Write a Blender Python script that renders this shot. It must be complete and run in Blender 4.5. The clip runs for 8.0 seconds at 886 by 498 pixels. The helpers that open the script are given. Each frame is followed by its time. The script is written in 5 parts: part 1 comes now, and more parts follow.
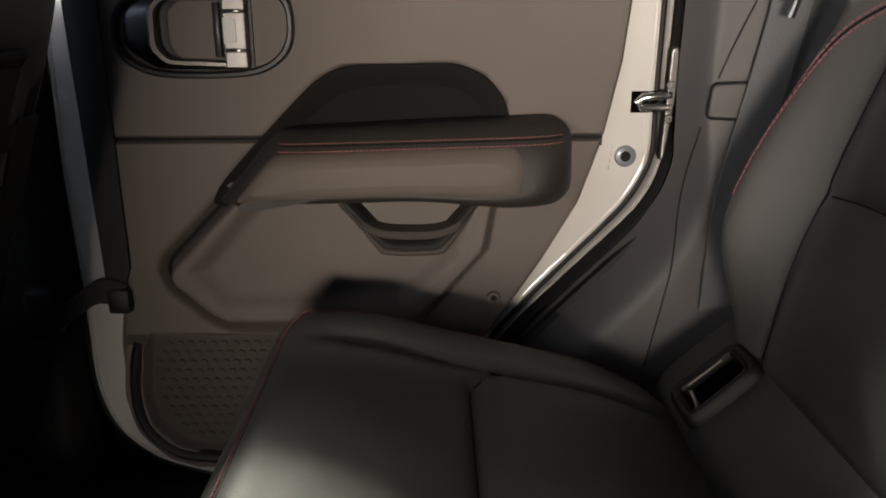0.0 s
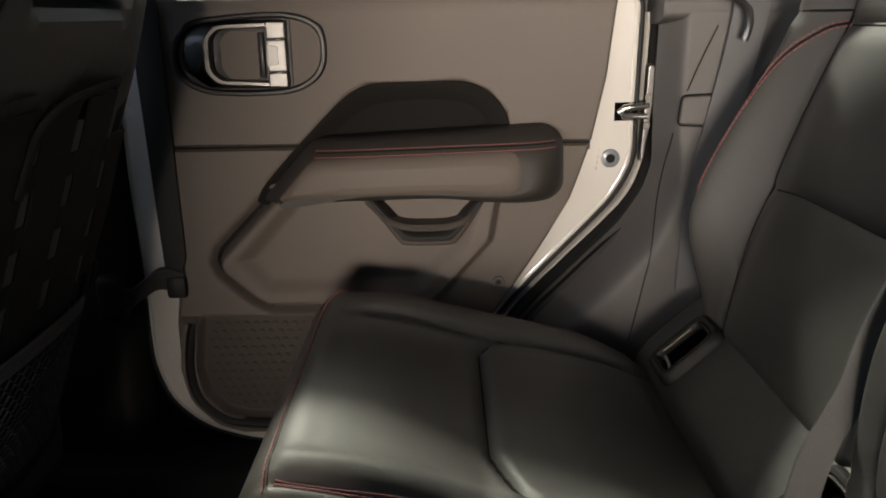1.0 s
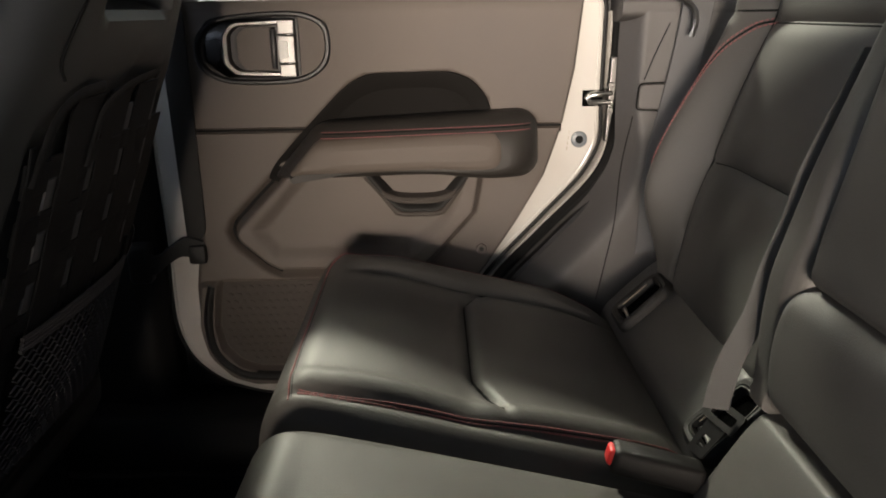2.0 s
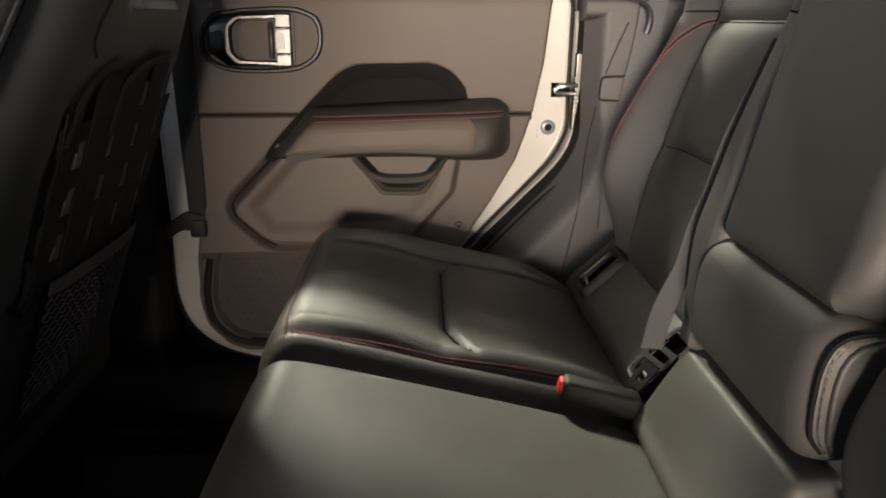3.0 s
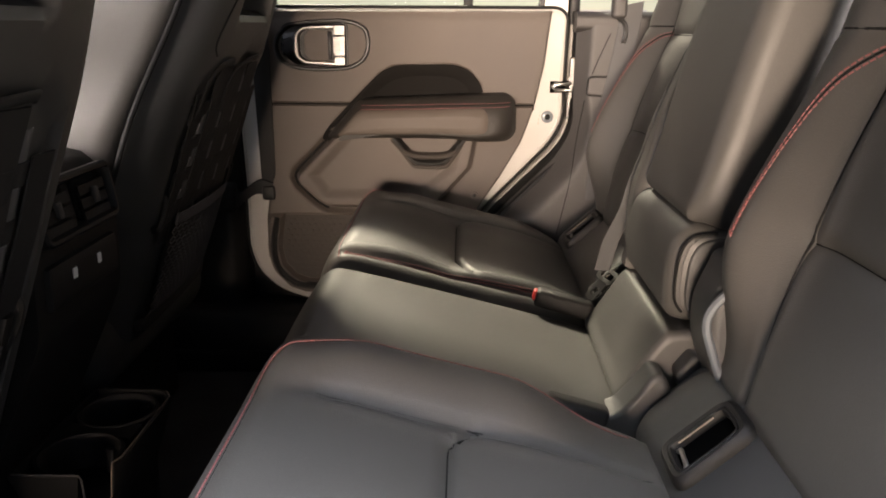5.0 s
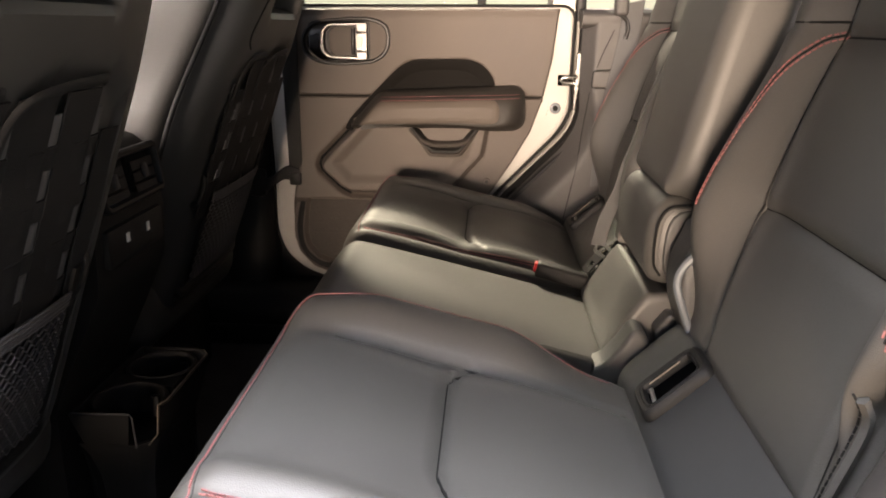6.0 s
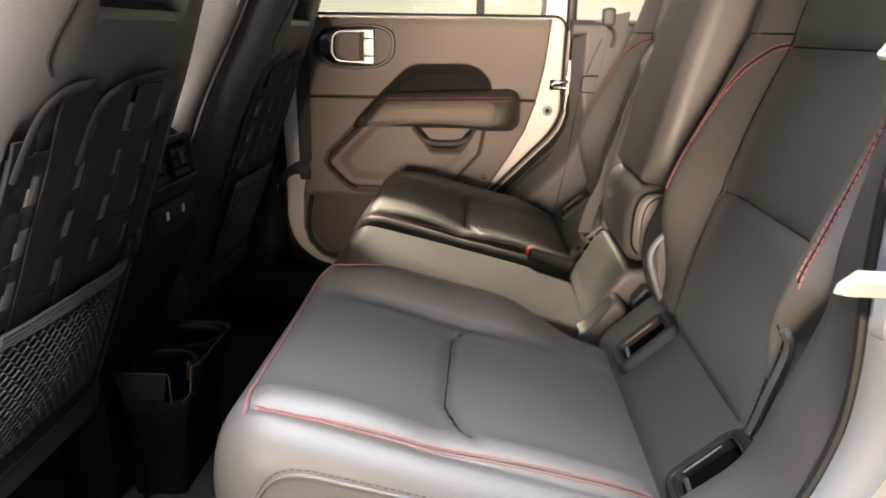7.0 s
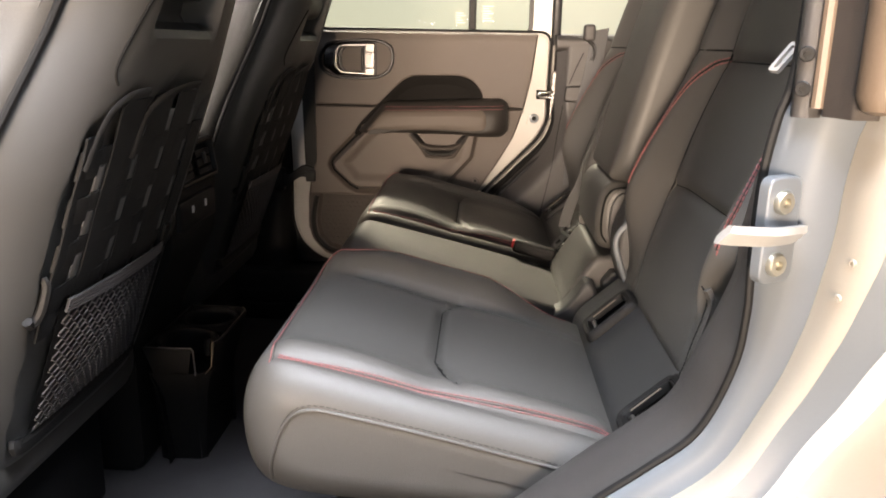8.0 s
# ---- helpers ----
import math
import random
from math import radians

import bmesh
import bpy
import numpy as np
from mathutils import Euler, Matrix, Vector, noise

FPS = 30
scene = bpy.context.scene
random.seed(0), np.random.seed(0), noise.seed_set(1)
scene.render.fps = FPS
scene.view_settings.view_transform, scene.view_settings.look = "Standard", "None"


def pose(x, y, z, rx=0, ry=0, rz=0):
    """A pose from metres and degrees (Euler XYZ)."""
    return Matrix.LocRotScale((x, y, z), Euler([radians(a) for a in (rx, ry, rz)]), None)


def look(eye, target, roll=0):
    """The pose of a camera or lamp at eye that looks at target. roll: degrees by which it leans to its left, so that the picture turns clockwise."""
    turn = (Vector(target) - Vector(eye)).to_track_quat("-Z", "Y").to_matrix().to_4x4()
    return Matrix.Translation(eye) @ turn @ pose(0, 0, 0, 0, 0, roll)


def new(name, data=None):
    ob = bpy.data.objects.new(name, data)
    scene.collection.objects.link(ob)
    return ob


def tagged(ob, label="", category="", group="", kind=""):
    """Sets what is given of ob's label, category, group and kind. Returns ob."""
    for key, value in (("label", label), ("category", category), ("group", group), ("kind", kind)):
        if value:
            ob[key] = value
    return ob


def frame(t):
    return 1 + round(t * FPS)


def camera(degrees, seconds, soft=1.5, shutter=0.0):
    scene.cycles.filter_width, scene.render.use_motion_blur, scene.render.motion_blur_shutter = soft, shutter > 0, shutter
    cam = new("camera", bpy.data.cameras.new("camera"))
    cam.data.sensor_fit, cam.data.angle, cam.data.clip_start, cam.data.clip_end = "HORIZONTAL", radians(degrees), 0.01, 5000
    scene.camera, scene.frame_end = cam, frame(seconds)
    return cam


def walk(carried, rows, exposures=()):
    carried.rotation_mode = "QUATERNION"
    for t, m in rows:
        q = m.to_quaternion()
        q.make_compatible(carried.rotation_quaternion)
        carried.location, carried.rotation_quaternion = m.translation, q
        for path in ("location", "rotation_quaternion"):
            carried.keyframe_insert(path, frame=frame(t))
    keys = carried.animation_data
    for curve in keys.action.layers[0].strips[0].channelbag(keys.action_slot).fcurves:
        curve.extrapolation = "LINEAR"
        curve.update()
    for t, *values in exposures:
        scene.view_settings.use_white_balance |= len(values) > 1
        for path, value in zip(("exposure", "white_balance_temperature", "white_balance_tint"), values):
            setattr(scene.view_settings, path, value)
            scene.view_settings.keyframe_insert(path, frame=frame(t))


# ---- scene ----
from mathutils.bvhtree import BVHTree

cam = camera(59.1, 8.0, soft=1.9)
PATH = [
    (0, (0.027, -0.009, 1.374), (0.039, 1.904, 0.791), -0.3),
    (0.5, (0.026, -0.086, 1.382), (0.028, 1.83, 0.809), -0.6),
    (1, (0.02, -0.157, 1.399), (0.014, 1.76, 0.828), -1.0),
    (1.5, (0.019, -0.24, 1.409), (0.026, 1.672, 0.823), -1.2),
    (3, (0.031, -0.435, 1.389), (0.082, 1.482, 0.823), -0.1),
    (3.5, (0.038, -0.518, 1.399), (0.096, 1.401, 0.838), 0.4),
    (4, (0.04, -0.598, 1.398), (0.08, 1.323, 0.842), 0.7),
    (4.5, (0.048, -0.698, 1.401), (0.049, 1.224, 0.848), 0.6),
    (6, (0.094, -0.909, 1.395), (-0.015, 1.01, 0.84), 0.3),
    (6.5, (0.088, -0.97, 1.395), (-0.016, 0.949, 0.842), 0.6),
    (7, (0.086, -1.053, 1.394), (-0.004, 0.871, 0.858), 1.0),
    (7.5, (0.088, -1.136, 1.4), (0.003, 0.793, 0.878), 1.1),
    (8, (0.103, -1.213, 1.401), (0.017, 0.719, 0.891), 1.1),
]
walk(cam, [(t, look(eye, target, roll)) for t, eye, target, roll in PATH], [(0.0, -0.38, 5750, 11), (1.5, 0.0, 5900, 12), (3.5, 0.2, 6150, 15), (4.5, 0.35, 6400, 18), (6.5, 0.7, 6750, 19), (8.0, 0.4, 6600, 17)])

YC = 0.137          # middle of the car

# ---- world and light ----
world = bpy.data.worlds.new("world")
scene.world = world
world.use_nodes = True
wn = world.node_tree.nodes
sky = wn.new("ShaderNodeTexSky")
sky.sky_type, sky.sun_disc = 'NISHITA', False
sky.sun_elevation, sky.sun_rotation = radians(47), radians(-15)
wn["Background"].inputs[1].default_value = 0.045
world.node_tree.links.new(sky.outputs[0], wn["Background"].inputs[0])

sun_data = bpy.data.lights.new("sun", 'SUN')
sun_data.energy, sun_data.angle, sun_data.color = 5.0, radians(5.0), (1.0, 0.93, 0.67)
sun = new("sun", sun_data)
sun.matrix_world = look((-0.95, 3.55, 3.85), (0.05, 0.4, 1.0))


def area(name, eye, target, sx, sy, energy, color):
    d = bpy.data.lights.new(name, 'AREA')
    d.shape, d.size, d.size_y, d.energy, d.color = 'RECTANGLE', sx, sy, energy, color
    ob = new(name, d)
    ob.matrix_world = look(eye, target)
    return ob


# daylight that enters by the open rear door and by the glass on the other sides
area("door_daylight", (-0.9, -9.0, 1.0), (0.0, 0.4, 1.2), 2.4, 1.5, 2500, (1.0, 0.82, 0.61))
area("front_window_daylight", (-1.12, -0.635, 1.65), (-0.95, 0.3, 1.42), 0.7, 0.4, 38, (1.0, 0.92, 0.80))
area("windscreen_daylight", (-1.60, YC, 1.66), (0.2, YC, 1.35), 1.3, 0.40, 7, (0.84, 0.91, 1.0))
area("rear_window_daylight", (1.31, YC, 1.63), (0.0, YC, 1.45), 1.2, 0.45, 16, (1.0, 0.95, 0.86))
area("overhead_daylight", (0.5, -1.62, 4.4), (0.0, -0.3, 1.0), 3.0, 1.1, 720, (0.86, 0.94, 1.0))


# ---- materials ----
def material(name, color, rough=0.5, metal=0.0, bump=0.0, scale=400.0, spread=0.15, coat=0.0, kind='NOISE', stain=6.0, spec=0.5, wrinkle=0.0):
    m = bpy.data.materials.new(name)
    m.use_nodes = True
    n, l = m.node_tree.nodes, m.node_tree.links
    b = n["Principled BSDF"]
    b.inputs["Roughness"].default_value, b.inputs["Metallic"].default_value = rough, metal
    b.inputs["Coat Weight"].default_value = coat
    b.inputs["Specular IOR Level"].default_value = spec
    co = n.new("ShaderNodeTexCoord")
    big = n.new("ShaderNodeTexNoise")
    big.inputs["Scale"].default_value, big.inputs["Detail"].default_value = stain, 6
    l.new(co.outputs["Object"], big.inputs["Vector"])
    if kind == 'VORONOI':
        fine = n.new("ShaderNodeTexVoronoi")
        fine.inputs["Scale"].default_value = scale
        fout = fine.outputs["Distance"]
    else:
        fine = n.new("ShaderNodeTexNoise")
        fine.inputs["Scale"].default_value, fine.inputs["Detail"].default_value = scale, 3
        fout = fine.outputs[0]
    l.new(co.outputs["Object"], fine.inputs["Vector"])
    add = n.new("ShaderNodeMath")
    add.operation = 'MULTIPLY_ADD'
    l.new(fout, add.inputs[0])
    add.inputs[1].default_value = 0.4
    l.new(big.outputs[0], add.inputs[2])
    mix = n.new("ShaderNodeMapRange")
    mix.inputs["From Min"].default_value, mix.inputs["From Max"].default_value = 0.3, 1.0
    mix.inputs["To Min"].default_value, mix.inputs["To Max"].default_value = 1 - spread, 1 + spread
    l.new(add.outputs[0], mix.inputs["Value"])
    mul = n.new("ShaderNodeVectorMath")
    mul.operation = 'SCALE'
    mul.inputs[0].default_value = color
    l.new(mix.outputs[0], mul.inputs["Scale"])
    l.new(mul.outputs[0], b.inputs["Base Color"])
    rr = n.new("ShaderNodeMapRange")
    rr.inputs["From Min"].default_value, rr.inputs["From Max"].default_value = 0.3, 0.7
    rr.inputs["To Min"].default_value, rr.inputs["To Max"].default_value = max(0.02, rough - 0.06), min(1, rough + 0.06)
    l.new(big.outputs[0], rr.inputs["Value"])
    l.new(rr.outputs[0], b.inputs["Roughness"])
    if bump:
        bp = n.new("ShaderNodeBump")
        bp.inputs["Strength"].default_value, bp.inputs["Distance"].default_value = bump, 0.002
        l.new(fout, bp.inputs["Height"])
        l.new(bp.outputs[0], b.inputs["Normal"])
        if wrinkle:
            wr = n.new("ShaderNodeTexNoise")
            wr.inputs["Scale"].default_value, wr.inputs["Detail"].default_value = 9, 2
            l.new(co.outputs["Object"], wr.inputs["Vector"])
            bw = n.new("ShaderNodeBump")
            bw.inputs["Strength"].default_value, bw.inputs["Distance"].default_value = wrinkle, 0.012
            l.new(wr.outputs[0], bw.inputs["Height"])
            l.new(bw.outputs[0], bp.inputs["Normal"])
    return m


LEATHER = material("black_leather", (0.050, 0.0475, 0.0440), 0.53, spec=0.45, bump=0.12, scale=900, kind='VORONOI', spread=0.2, wrinkle=0.09)
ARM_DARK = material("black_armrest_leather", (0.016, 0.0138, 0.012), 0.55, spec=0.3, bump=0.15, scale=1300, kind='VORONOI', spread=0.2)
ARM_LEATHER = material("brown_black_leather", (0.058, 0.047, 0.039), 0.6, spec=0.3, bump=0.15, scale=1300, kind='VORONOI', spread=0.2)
VINYL = material("grey_vinyl", (0.028, 0.0278, 0.0275), 0.48, bump=0.2, scale=1200, kind='VORONOI', wrinkle=0.08)
TRIM = material("grained_plastic", (0.066, 0.054, 0.046), 0.6, bump=0.3, scale=1500, kind='VORONOI')
TRIM_DARK = material("dark_plastic", (0.008, 0.0076, 0.0074), 0.5, spec=0.25, bump=0.2, scale=1500, kind='VORONOI')
POCKET_MAT = material("dark_brown_plastic", (0.034, 0.028, 0.024), 0.6, spec=0.3, bump=0.3, scale=1500, kind='VORONOI')
PILLAR = material("pillar_plastic", (0.036, 0.0335, 0.0325), 0.46, bump=0.25, scale=1600, kind='VORONOI')
GLOSS = material("gloss_black", (0.012, 0.012, 0.013), 0.35, spread=0.05, spec=0.15)
SHELL = material("seat_shell_plastic", (0.046, 0.0455, 0.0445), 0.46, bump=0.14, scale=1400, kind='VORONOI')
HOLDER = material("matt_black_plastic", (0.012, 0.0115, 0.011), 0.55, spec=0.16, bump=0.2, scale=1500, kind='VORONOI')
RECESS_BLACK = material("recess_black", (0.006, 0.0054, 0.005), 0.75, spec=0.06, bump=0.2, scale=1500)
RUBBER = material("rubber", (0.007, 0.007, 0.0072), 0.6, spec=0.2, bump=0.2)
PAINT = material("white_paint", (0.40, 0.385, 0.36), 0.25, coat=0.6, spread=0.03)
# cream marks; on the door frame, white paint tinted for warm reflected light
WARM_WHITE = material("cream_and_warm_lit_white", (0.25, 0.228, 0.195), 0.4, coat=0.3, spread=0.06)
# paler copy of the shell's colour, for lit gaps in the webbing
LIT_SHELL = material("lit_shell_grey", (0.075, 0.075, 0.077), 0.55)
# greyer white for the striker hook and the lock plate
HOOK_PAINT = material("greyish_white_paint", (0.24, 0.235, 0.225), 0.35, coat=0.3, spread=0.15)
# grey fittings; on the door frame, white paint darkened for shade
SHADE_GREY = material("grey_and_shaded_white", (0.092, 0.103, 0.115), 0.4, coat=0.3, spread=0.05)
BRIGHT = material("bright_steel", (0.55, 0.54, 0.52), 0.3, 1.0, spread=0.08)
CHROME = material("satin_chrome", (0.105, 0.103, 0.101), 0.3, 1.0, spread=0.05)
# darker copy of the chrome that paints the bevel's dark reflection
DARK_CHROME = material("dark_reflection_chrome", (0.035, 0.034, 0.034), 0.28, 1.0, spread=0.1)
BARREL = material("brushed_steel", (0.10, 0.098, 0.096), 0.36, 1.0, spread=0.1)
BRASS = material("yellow_zinc", (0.40, 0.385, 0.33), 0.5, 1.0, spread=0.12)
RED = material("red_thread", (0.165, 0.058, 0.058), 0.7, spread=0.25, stain=300)
GREY_THREAD = material("grey_thread", (0.06, 0.056, 0.053), 0.7, spread=0.2, stain=300)
# seams and dark thread, also the painted shade in grooves and sockets
SEAM = material("seam_and_shade_black", (0.008, 0.008, 0.008), 0.8, spec=0.1)
# darkness of openings that aren't cut, put into the colour
VOID = material("unlit_hollow", (0.002, 0.002, 0.002), 1.0, spec=0.0)
# black rubber coloured tan to paint a warm reflection
TAN = material("reflection_tan_rubber", (0.12, 0.088, 0.062), 0.5, bump=0.1)
# paler than the dark plastic, for thin lines along edges
PALE_EDGE = material("pale_plastic_edge", (0.16, 0.13, 0.10), 0.35)
STRAP = material("webbing", (0.012, 0.012, 0.0125), 0.65, spec=0.28, bump=0.5, scale=700)
SHOULDER = material("shoulder_webbing", (0.055, 0.055, 0.057), 0.65, bump=0.5, scale=900)
BELT = material("belt_webbing", (0.042, 0.042, 0.041), 0.6, bump=0.5, scale=900)
NET = material("elastic_net", (0.06, 0.056, 0.058), 0.8, bump=0.3, scale=900)
CARPET = material("floor_carpet", (0.055, 0.053, 0.056), 0.95, spec=0.05, bump=1.0, scale=500, spread=0.4)
REDBTN = material("red_button", (0.5, 0.025, 0.025), 0.35)
HEADLINER = material("headliner_cloth", (0.03, 0.03, 0.03), 0.9, bump=0.4, scale=800)
CONCRETE = material("showroom_floor", (0.22, 0.20, 0.17), 0.5, scale=60)

GLASS = bpy.data.materials.new("window_glass")
GLASS.use_nodes = True
gb = GLASS.node_tree.nodes["Principled BSDF"]
gb.inputs["Transmission Weight"].default_value, gb.inputs["Roughness"].default_value = 1.0, 0.0
gb.inputs["IOR"].default_value, gb.inputs["Base Color"].default_value = 1.05, (0.93, 0.95, 0.93, 1)

# cream backdrop that emits light itself in place of the daylight outside
GLOW = bpy.data.materials.new("glowing_backdrop")
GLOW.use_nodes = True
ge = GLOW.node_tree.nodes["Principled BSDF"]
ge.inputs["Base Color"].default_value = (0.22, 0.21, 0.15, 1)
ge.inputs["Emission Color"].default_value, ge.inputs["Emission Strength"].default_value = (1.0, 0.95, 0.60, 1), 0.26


# ---- helpers for building ----
def mesh_of(name, bm, mat, smooth=True, angle=40):
    bmesh.ops.recalc_face_normals(bm, faces=bm.faces)
    me = bpy.data.meshes.new(name)
    for f in bm.faces:
        f.smooth = smooth
    if smooth:
        lim = radians(angle)
        for e in bm.edges:
            if len(e.link_faces) == 2 and e.calc_face_angle(0) > lim:
                e.smooth = False
    bm.to_mesh(me)
    bm.free()
    me.materials.append(mat)
    return me


def part(name, bm, mat, parent, label="", smooth=True, angle=40):
    ob = new(name, mesh_of(name, bm, mat, smooth, angle))
    ob.parent = parent
    if label:
        tagged(ob, label)
    return ob


def thing(name, label, category, group="", kind="", at=(0, 0, 0)):
    ob = new(name)
    ob.empty_display_size = 0.05
    ob.location = at
    return tagged(ob, label, category, group, kind)


def solid(name, bm, mat, label, category="", group="", kind="", smooth=True):
    return tagged(new(name, mesh_of(name, bm, mat, smooth)), label, category, group, kind)


def box(bm, x0, x1, y0, y1, z0, z1, bevel=0.0, seg=2):
    r = bmesh.ops.create_cube(bm, size=1, matrix=Matrix.Translation(((x0 + x1) / 2, (y0 + y1) / 2, (z0 + z1) / 2)) @ Matrix.Diagonal((x1 - x0, y1 - y0, z1 - z0, 1)))
    if bevel:
        es = list({e for v in r["verts"] for e in v.link_edges})
        bmesh.ops.bevel(bm, geom=es, offset=bevel, segments=seg, affect='EDGES', profile=0.5)
    return bm


def smooth_path(pts, n=6, closed=False):
    """Catmull-Rom through the points."""
    P = [Vector(p) for p in pts]
    k, out = len(P), []
    for i in range(k if closed else k - 1):
        if closed:
            a, b, c, d = P[i - 1], P[i], P[(i + 1) % k], P[(i + 2) % k]
        else:
            a, b, c, d = P[max(i - 1, 0)], P[i], P[i + 1], P[min(i + 2, k - 1)]
        for j in range(n):
            t = j / n
            out.append(0.5 * (2 * b + (c - a) * t + (2 * a - 5 * b + 4 * c - d) * t * t + (3 * b - a - 3 * c + d) * t ** 3))
    if not closed:
        out.append(P[-1])
    return out


def loft(bm, loops, closed_loop=True, cap=True):
    rows = [[bm.verts.new(p) for p in l] for l in loops]
    k = len(rows[0])
    for a, b in zip(rows, rows[1:]):
        for i in range(k if closed_loop else k - 1):
            j = (i + 1) % k
            bm.faces.new((a[i], a[j], b[j], b[i]))
    if cap and closed_loop:
        for row in (rows[0], rows[-1]):
            if k < 30:
                fs = [bm.faces.new(row)]
            else:
                mid = sum((v.co for v in row), Vector()) / k
                ring_in = [bm.verts.new(v.co.lerp(mid, 0.5)) for v in row]
                top = bm.verts.new(mid)
                fs = []
                for i in range(k):
                    j = (i + 1) % k
                    fs.append(bm.faces.new((row[i], row[j], ring_in[j], ring_in[i])))
                    bm.faces.new((ring_in[i], ring_in[j], top))
            for f in fs:
                for e in f.edges:
                    if e.verts[0] in row and e.verts[1] in row:
                        e.smooth = False
    return bm


def tube(bm, pts, r, n=8, closed=False, flat=1.0):
    P = [Vector(p) for p in pts]
    loops, up = [], None
    for i, p in enumerate(P):
        if closed:
            d = (P[(i + 1) % len(P)] - P[i - 1]).normalized()
        else:
            d = (P[min(i + 1, len(P) - 1)] - P[max(i - 1, 0)]).normalized()
        if up is None:
            up = Vector((0, 0, 1)) if abs(d.z) < 0.9 else Vector((1, 0, 0))
        s = d.cross(up).normalized()
        up = s.cross(d).normalized()
        loops.append([p + r * (math.cos(2 * math.pi * k / n) * s + flat * math.sin(2 * math.pi * k / n) * up) for k in range(n)])
    if closed:
        loops.append(loops[0])
        rows = [[bm.verts.new(q) for q in l] for l in loops[:-1]]
        rows.append(rows[0])
        for a, b in zip(rows, rows[1:]):
            for i in range(n):
                bm.faces.new((a[i], a[(i + 1) % n], b[(i + 1) % n], b[i]))
        return bm
    return loft(bm, loops)


def prism(bm, pts, axis, lo, hi, bevel=0.0, seg=2):
    """A plate with the outline pts in the plane across axis, from lo to hi."""
    def at(p, h):
        return {'x': (h, p[0], p[1]), 'y': (p[0], h, p[1]), 'z': (p[0], p[1], h)}[axis]
    a = [bm.verts.new(at(p, lo)) for p in pts]
    b = [bm.verts.new(at(p, hi)) for p in pts]
    k = len(pts)
    fa, fb = bm.faces.new(a), bm.faces.new(b[::-1])
    for i in range(k):
        bm.faces.new((a[i], b[i], b[(i + 1) % k], a[(i + 1) % k]))
    if bevel:
        es = list(set(fa.edges) | set(fb.edges))
        bmesh.ops.bevel(bm, geom=es, offset=bevel, segments=seg, affect='EDGES', profile=0.5)
    return bm


def pad(bm, pts, axis, base, top, r, n=5, back=False):
    """A cushion-like plate with the outline pts: it stands on the height base and is rounded by r at the height top."""
    def at(p, h):
        return Vector({'x': (h, p[0], p[1]), 'y': (p[0], h, p[1]), 'z': (p[0], p[1], h)}[axis])
    sg = 1 if top > base else -1
    steps = [(0.0, base)] + [(r * (1 - math.cos(math.pi / 2 * k / n)), top - sg * r * (1 - math.sin(math.pi / 2 * k / n))) for k in range(n + 1)]
    if len(pts) > 12:
        pts = even(pts)
    return loft(bm, [[at(p, h) for p in offset_loop(pts, d + 1e-5)] for d, h in steps])


def strip(bm, pts, width, thick, side):
    """A flat band along pts; side: the direction of its width."""
    side = Vector(side).normalized()
    P = [Vector(p) for p in pts]
    loops = []
    for i, p in enumerate(P):
        d = (P[min(i + 1, len(P) - 1)] - P[max(i - 1, 0)]).normalized()
        n = d.cross(side).normalized() * thick / 2
        w = side * width / 2
        e = side * thick / 2
        loops.append([p - w, p - w + n + e, p + w + n - e, p + w, p + w - n - e, p - w - n + e])
    return loft(bm, loops)


def inside(poly, x, z):
    """How deep (x, z) lies in the outline poly, in metres; outside it is below 0."""
    d, c, k = 1e9, False, len(poly)
    for i in range(k):
        ax, az = poly[i]
        bx, bz = poly[(i + 1) % k]
        t = max(0, min(1, ((x - ax) * (bx - ax) + (z - az) * (bz - az)) / ((bx - ax) ** 2 + (bz - az) ** 2)))
        d = min(d, math.hypot(x - ax - t * (bx - ax), z - az - t * (bz - az)))
        if (az > z) != (bz > z) and x < (bx - ax) * (z - az) / (bz - az) + ax:
            c = not c
    return d if c else -d


def at_height(line, z):
    """x of a line of (x, z), from the top down, at the height z."""
    for (xa, za), (xb, zb) in zip(line, line[1:]):
        if zb <= z <= za:
            return xa + (xb - xa) * (za - z) / (za - zb)
    return line[0][0] if z > line[0][1] else line[-1][0]


def placed(bm, m):
    bmesh.ops.transform(bm, matrix=m, verts=bm.verts)
    return bm


def screw(bm, p, r, way, deep=0.003):
    """A round bolt head with a six-sided socket at p that faces way."""
    q = Vector(way).to_track_quat('Z', 'Y').to_matrix().to_4x4()
    tmp = bmesh.new()
    n = 24
    rows = [(r, 0), (r, deep * 0.6), (r * 0.85, deep), (r * 0.42, deep), (r * 0.40, deep * 0.2)]
    loft(tmp, [[Vector((a * math.cos(2 * math.pi * k / n), a * math.sin(2 * math.pi * k / n), h)) for k in range(n)] for a, h in rows])
    placed(tmp, Matrix.Translation(p) @ q)
    me = bpy.data.meshes.new("tmp")
    tmp.to_mesh(me)
    tmp.free()
    bm.from_mesh(me)
    bpy.data.meshes.remove(me)
    return bm


def ring(bm, outer, inner, axis, lo, hi):
    """A flat frame between two outlines with the same number of points."""
    def at(p, h):
        return {'x': (h, p[0], p[1]), 'y': (p[0], h, p[1]), 'z': (p[0], p[1], h)}[axis]
    k = len(outer)
    v = [[bm.verts.new(at(p, h)) for p in o] for o, h in ((outer, lo), (inner, lo), (inner, hi), (outer, hi))]
    for q in range(4):
        a, b = v[q], v[(q + 1) % 4]
        for i in range(k):
            bm.faces.new((a[i], a[(i + 1) % k], b[(i + 1) % k], b[i]))
    return bm


